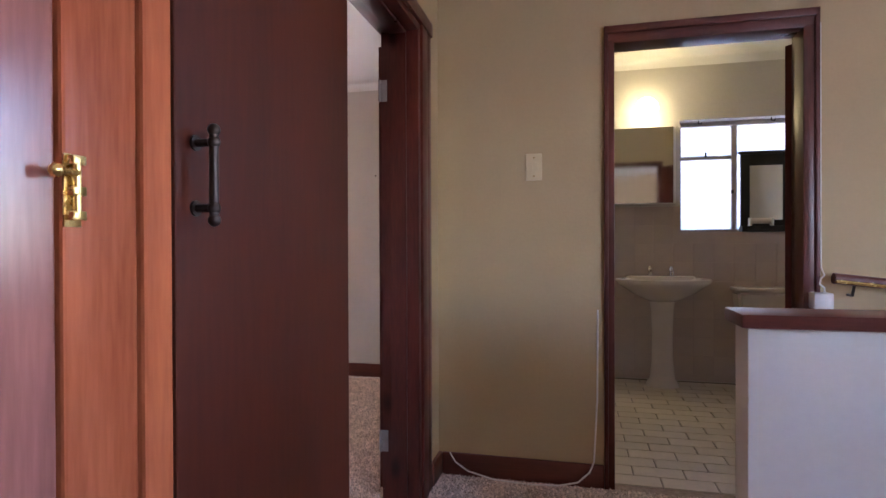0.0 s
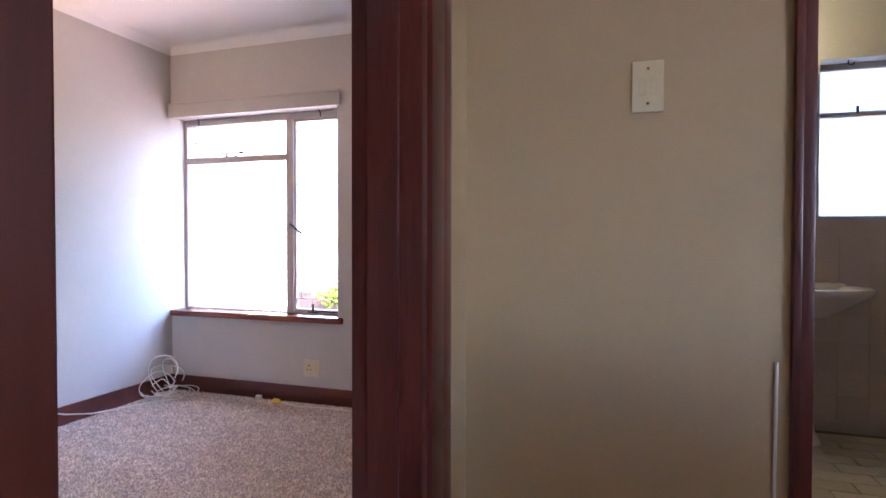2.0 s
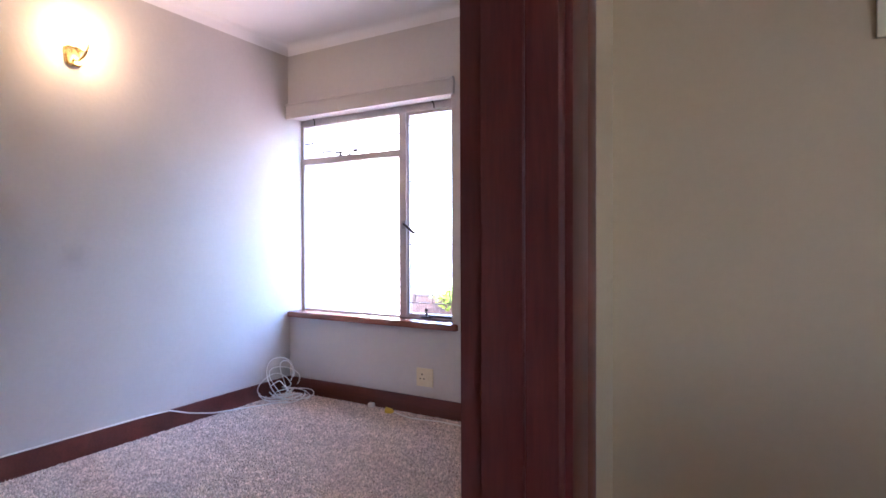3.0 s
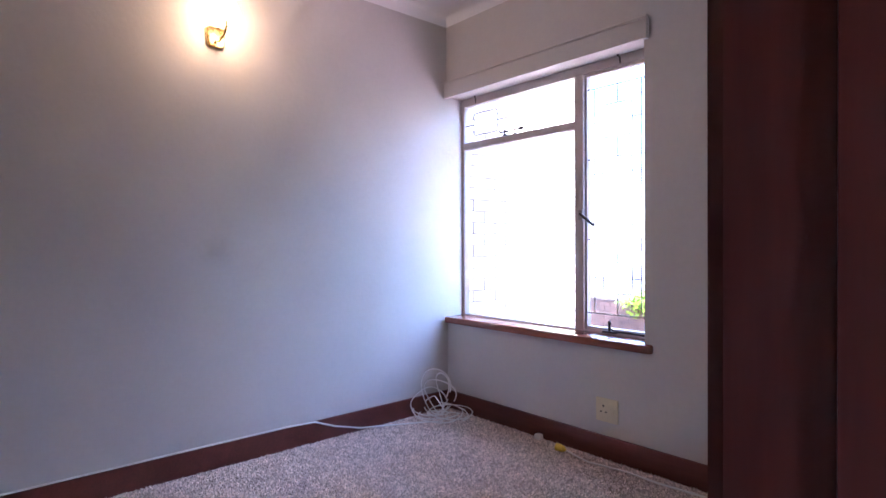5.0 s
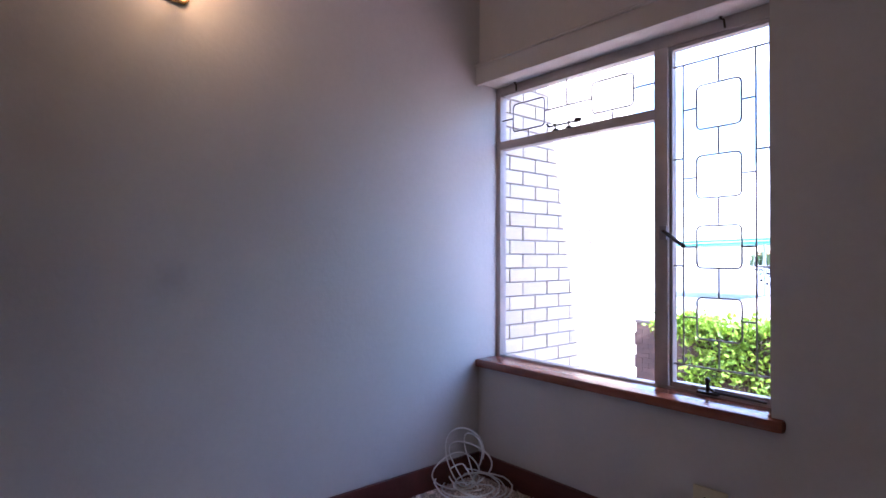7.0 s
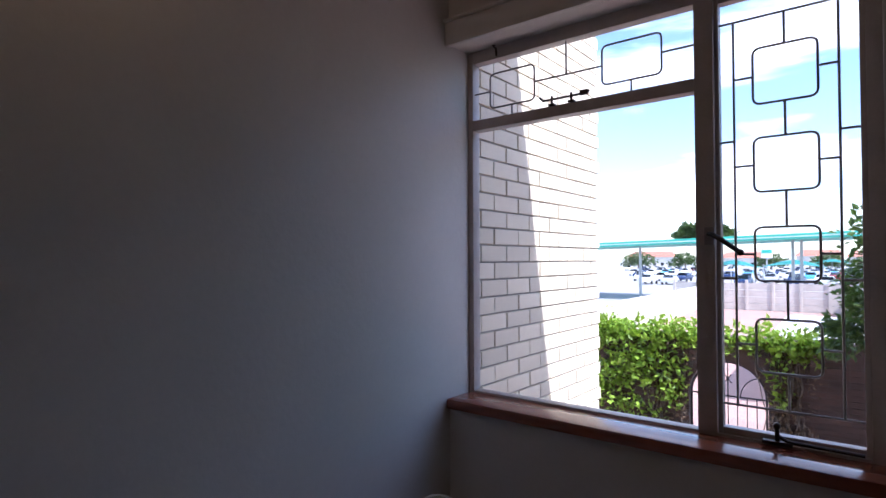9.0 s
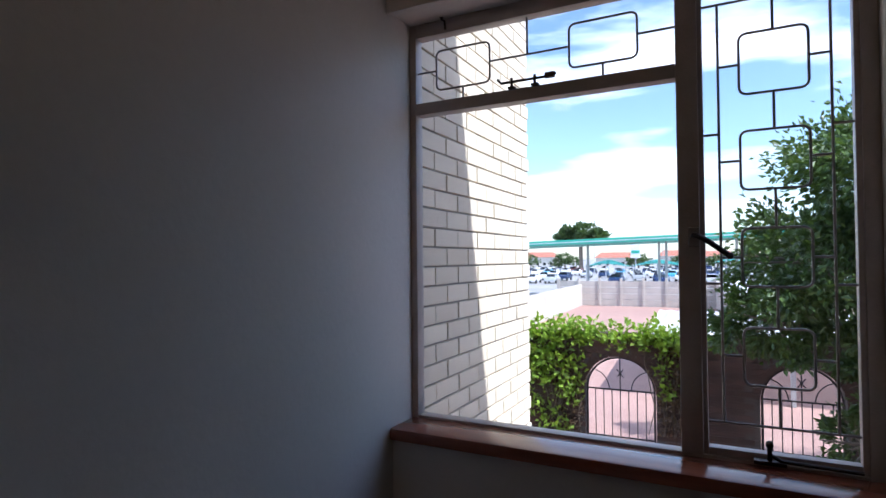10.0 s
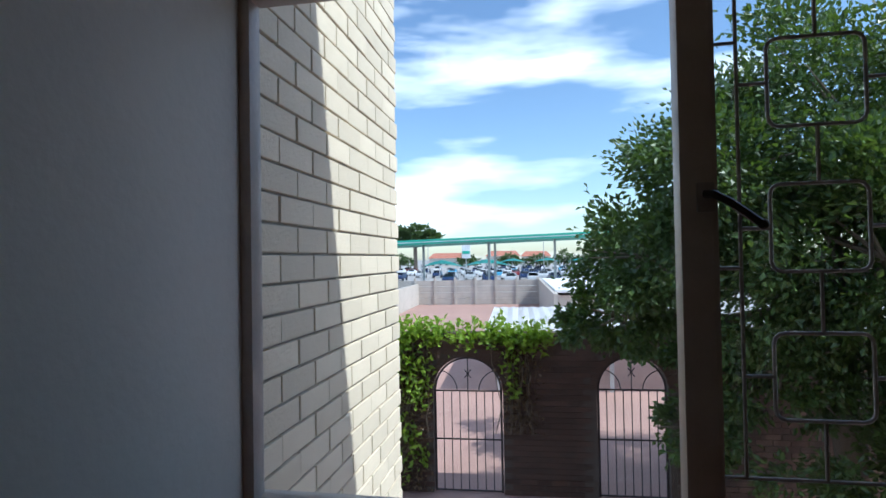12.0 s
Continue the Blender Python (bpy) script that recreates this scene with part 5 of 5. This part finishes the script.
def shade_tent(cx, cy, w):
    t = thing("shade_tent", "teal shade cloth carport over parked cars", "carport", "shade carports")
    bm = bmesh.new()
    n = 10
    grid = [[bm.verts.new((cx + w * (i / n - 0.5), cy + 5 * (j / 6 - 0.5), GROUND + 2.5 + 1.0 * (1 - abs(2 * i / n - 1) ** 1.5) * (1 - 0.6 * abs(2 * j / 6 - 1)))) for j in range(7)] for i in range(n + 1)]
    for i in range(n):
        for j in range(6):
            bm.faces.new((grid[i][j], grid[i + 1][j], grid[i + 1][j + 1], grid[i][j + 1]))
    bmesh.ops.solidify(bm, geom=bm.faces[:], thickness=0.03)
    part("cloth", bm, M_TEAL, t, smooth=True)
    for x in (-0.45, 0.0, 0.45):
        part("post", boxes(((cx + w * x - 0.06, cy - 2.4, GROUND), (cx + w * x + 0.06, cy - 2.28, GROUND + 2.9))), M_POST, t)


shade_tent(-14.2, 88, 6.2)
shade_tent(-7.3, 90, 7.4)
for i in range(4):
    shade_tent(-4 + i * 9, 150, 7.0)


def car(paint, label):
    """A parked saloon, nose towards +y."""
    t = thing("car", label, "car", "parked cars")
    prof = [(-2.1, 0.35), (-2.12, 0.75), (-2.0, 0.92), (-1.35, 0.98), (-0.75, 1.42), (0.55, 1.45), (1.15, 1.0), (1.95, 0.86), (2.12, 0.65), (2.1, 0.35)]
    bm = bmesh.new()
    for s in (-1, 1):
        for k, (y, z) in enumerate(prof):
            bm.verts.new((s * (0.83 if z < 1.1 else 0.66), y, z))
    bm.verts.ensure_lookup_table()
    n = len(prof)
    for k in range(n):
        bm.faces.new([bm.verts[i] for i in (k, (k + 1) % n, n + (k + 1) % n, n + k)])
    bm.faces.new([bm.verts[i] for i in range(n)])
    bm.faces.new([bm.verts[n + i] for i in range(n)])
    bmesh.ops.bevel(bm, geom=bm.edges[:], offset=0.06, segments=2, affect="EDGES")
    part("body", bm, paint, t, smooth=True)
    for s in (-1, 1):
        bm = bmesh.new()
        vs = [bm.verts.new((s * a, y, z)) for a, y, z in ((0.80, -1.15, 1.02), (0.80, 0.95, 1.02), (0.69, 0.45, 1.37), (0.69, -0.70, 1.36))]
        bm.faces.new(vs)
        bmesh.ops.solidify(bm, geom=bm.faces[:], thickness=0.04)
        part("side_window", bm, M_CARGLASS, t)
    for q in (((-0.7, -1.36, 1.02), (0.7, -1.36, 1.02), (0.58, -0.80, 1.42), (-0.58, -0.80, 1.42)), ((-0.7, 1.17, 1.02), (0.7, 1.17, 1.02), (0.58, 0.62, 1.44), (-0.58, 0.62, 1.44))):
        bm = bmesh.new()
        bm.faces.new([bm.verts.new(p) for p in q])
        bmesh.ops.solidify(bm, geom=bm.faces[:], thickness=0.05)
        part("windscreen", bm, M_CARGLASS, t)
    for x in (-0.8, 0.8):
        for y in (-1.3, 1.35):
            bm = bmesh.new()
            rod(bm, (x - 0.1, y, 0.31), (x + 0.1, y, 0.31), 0.31, seg=16)
            part("wheel", bm, M_TYRE, t)
    return t


PAINTS = [("white", (0.75, 0.75, 0.75)), ("silver", (0.50, 0.51, 0.52)), ("dark blue", (0.03, 0.05, 0.12)), ("dark red", (0.25, 0.03, 0.03)), ("light blue", (0.12, 0.40, 0.60))]
protos = []
for n, c in PAINTS:
    protos.append(car(material("car paint " + n, c, 0.2, 0.2, vary=0.03, bump=0.0), n + " saloon car parked in the open car park"))
rng = random.Random(8)
spots = [(x, y) for y in (86, 98, 112, 126, 142, 162, 182) for x in np.arange(-0.34 * y + 4, 0.17 * y, 3.1 if y < 150 else 4.2)]
rng.shuffle(spots)
for k, (x, y) in enumerate(spots[:95]):
    m = pose(float(x) + rng.uniform(-0.2, 0.2), y + rng.uniform(-0.3, 0.3), GROUND - 0.02, 0, 0, rng.choice((0, 180)) + rng.uniform(-3, 3))
    i = rng.choices(range(5), (5, 4, 3, 1, 1))[0]
    if k < 5:
        protos[k].matrix_basis = m
    else:
        copy_thing(protos[i], m)


def far_house(x, y, w, h):
    t = thing("far_house", "distant pale house with a red tiled roof", "house", "far houses")
    part("wall", boxes(((x, y, GROUND), (x + w, y + 8, GROUND + h))), M_WALLFAR, t)
    bm = bmesh.new()
    v = [bm.verts.new(p) for p in ((x - 0.5, y - 0.5, GROUND + h), (x + w + 0.5, y - 0.5, GROUND + h), (x + w + 0.5, y + 8.5, GROUND + h), (x - 0.5, y + 8.5, GROUND + h), (x + 1.5, y + 4, GROUND + h + 2.2), (x + w - 1.5, y + 4, GROUND + h + 2.2))]
    for f in ((0, 1, 5, 4), (2, 3, 4, 5), (1, 2, 5), (3, 0, 4), (3, 2, 1, 0)):
        bm.faces.new([v[i] for i in f])
    part("roof", bm, M_REDROOF, t)
    for k in range(int(w // 3)):
        part("window", boxes(((x + 1 + k * 3, y - 0.06, GROUND + 1.0), (x + 2.2 + k * 3, y + 0.05, GROUND + 2.2))), M_CARGLASS, t)


for x, y, w, h in ((-40, 235, 16, 4.0), (-16, 240, 14, 4.6), (-1, 240, 12, 4.2), (40, 240, 18, 4.0), (-75, 235, 18, 4.5)):
    far_house(x, y, w, h)
sg = thing("sign_pylon", "tall blue and white sign board on a post", "sign")
part("post", boxes(((-13.3, 118, GROUND), (-13.1, 118.2, 1.2))), M_POST, sg)
part("board", boxes(((-14.1, 117.9, 1.2), (-12.3, 118.2, 4.4)), bevel=0.04), M_WROOF, sg)
part("band", boxes(((-14.0, 117.85, 2.1), (-12.4, 117.91, 2.7))), M_GREEN, sg)
for x in (-24, -9, 3.5, 16):
    lp = thing("street_lamp", "tall thin grey lamp post in the car park", "street lamp", "car park lamps")
    bm = bmesh.new()
    tube(bm, [(x, 135, GROUND), (x, 135, 5.2), (x + 0.3, 135, 5.6), (x + 1.3, 135, 5.7)], 0.09, 7)
    part("pole", bm, M_POST, lp)
    part("lantern", boxes(((x + 1.2, 134.85, 5.62), (x + 1.9, 135.15, 5.78)), bevel=0.03), M_POST, lp)

# the yard and the car park stand at a slight angle to the house
PIVOT = Matrix.Translation((-2.4, 3.2, 0))
YARD = PIVOT @ Matrix.Rotation(radians(2.5), 4, "Z") @ PIVOT.inverted()
for ob in list(bpy.data.objects):
    if ob not in indoors and ob.parent is None and ob.name not in ("wall_wing", "ground"):
        low = -0.08 if ob.name.startswith(("wall_garden", "iron_gate", "creeper")) else 0.0
        ob.matrix_basis = Matrix.Translation((0, 0, low)) @ YARD @ ob.matrix_basis

# ---- small pieces ----
brick_faces()
wall_tiles()
TW, TD = 0.235, 0.115
ftile = bpy.data.meshes.new("floor_tile")
bm = boxes(((0.003, 0.003, -0.01), (TW - 0.003, TD - 0.003, 0.0)), bevel=0.0025)
bm.to_mesh(ftile), bm.free()
ftile.materials.append(M_FTILE)
for j in range(18):
    for i in range(9):
        x = -0.10 + i * TW + (TW / 2 if j % 2 else 0)
        y = YS + 0.06 + j * TD
        if x + TW < 2.02:
            o = new("floor_tile", ftile)
            o.location, o.parent = (x, y, 0.0), floor_bath
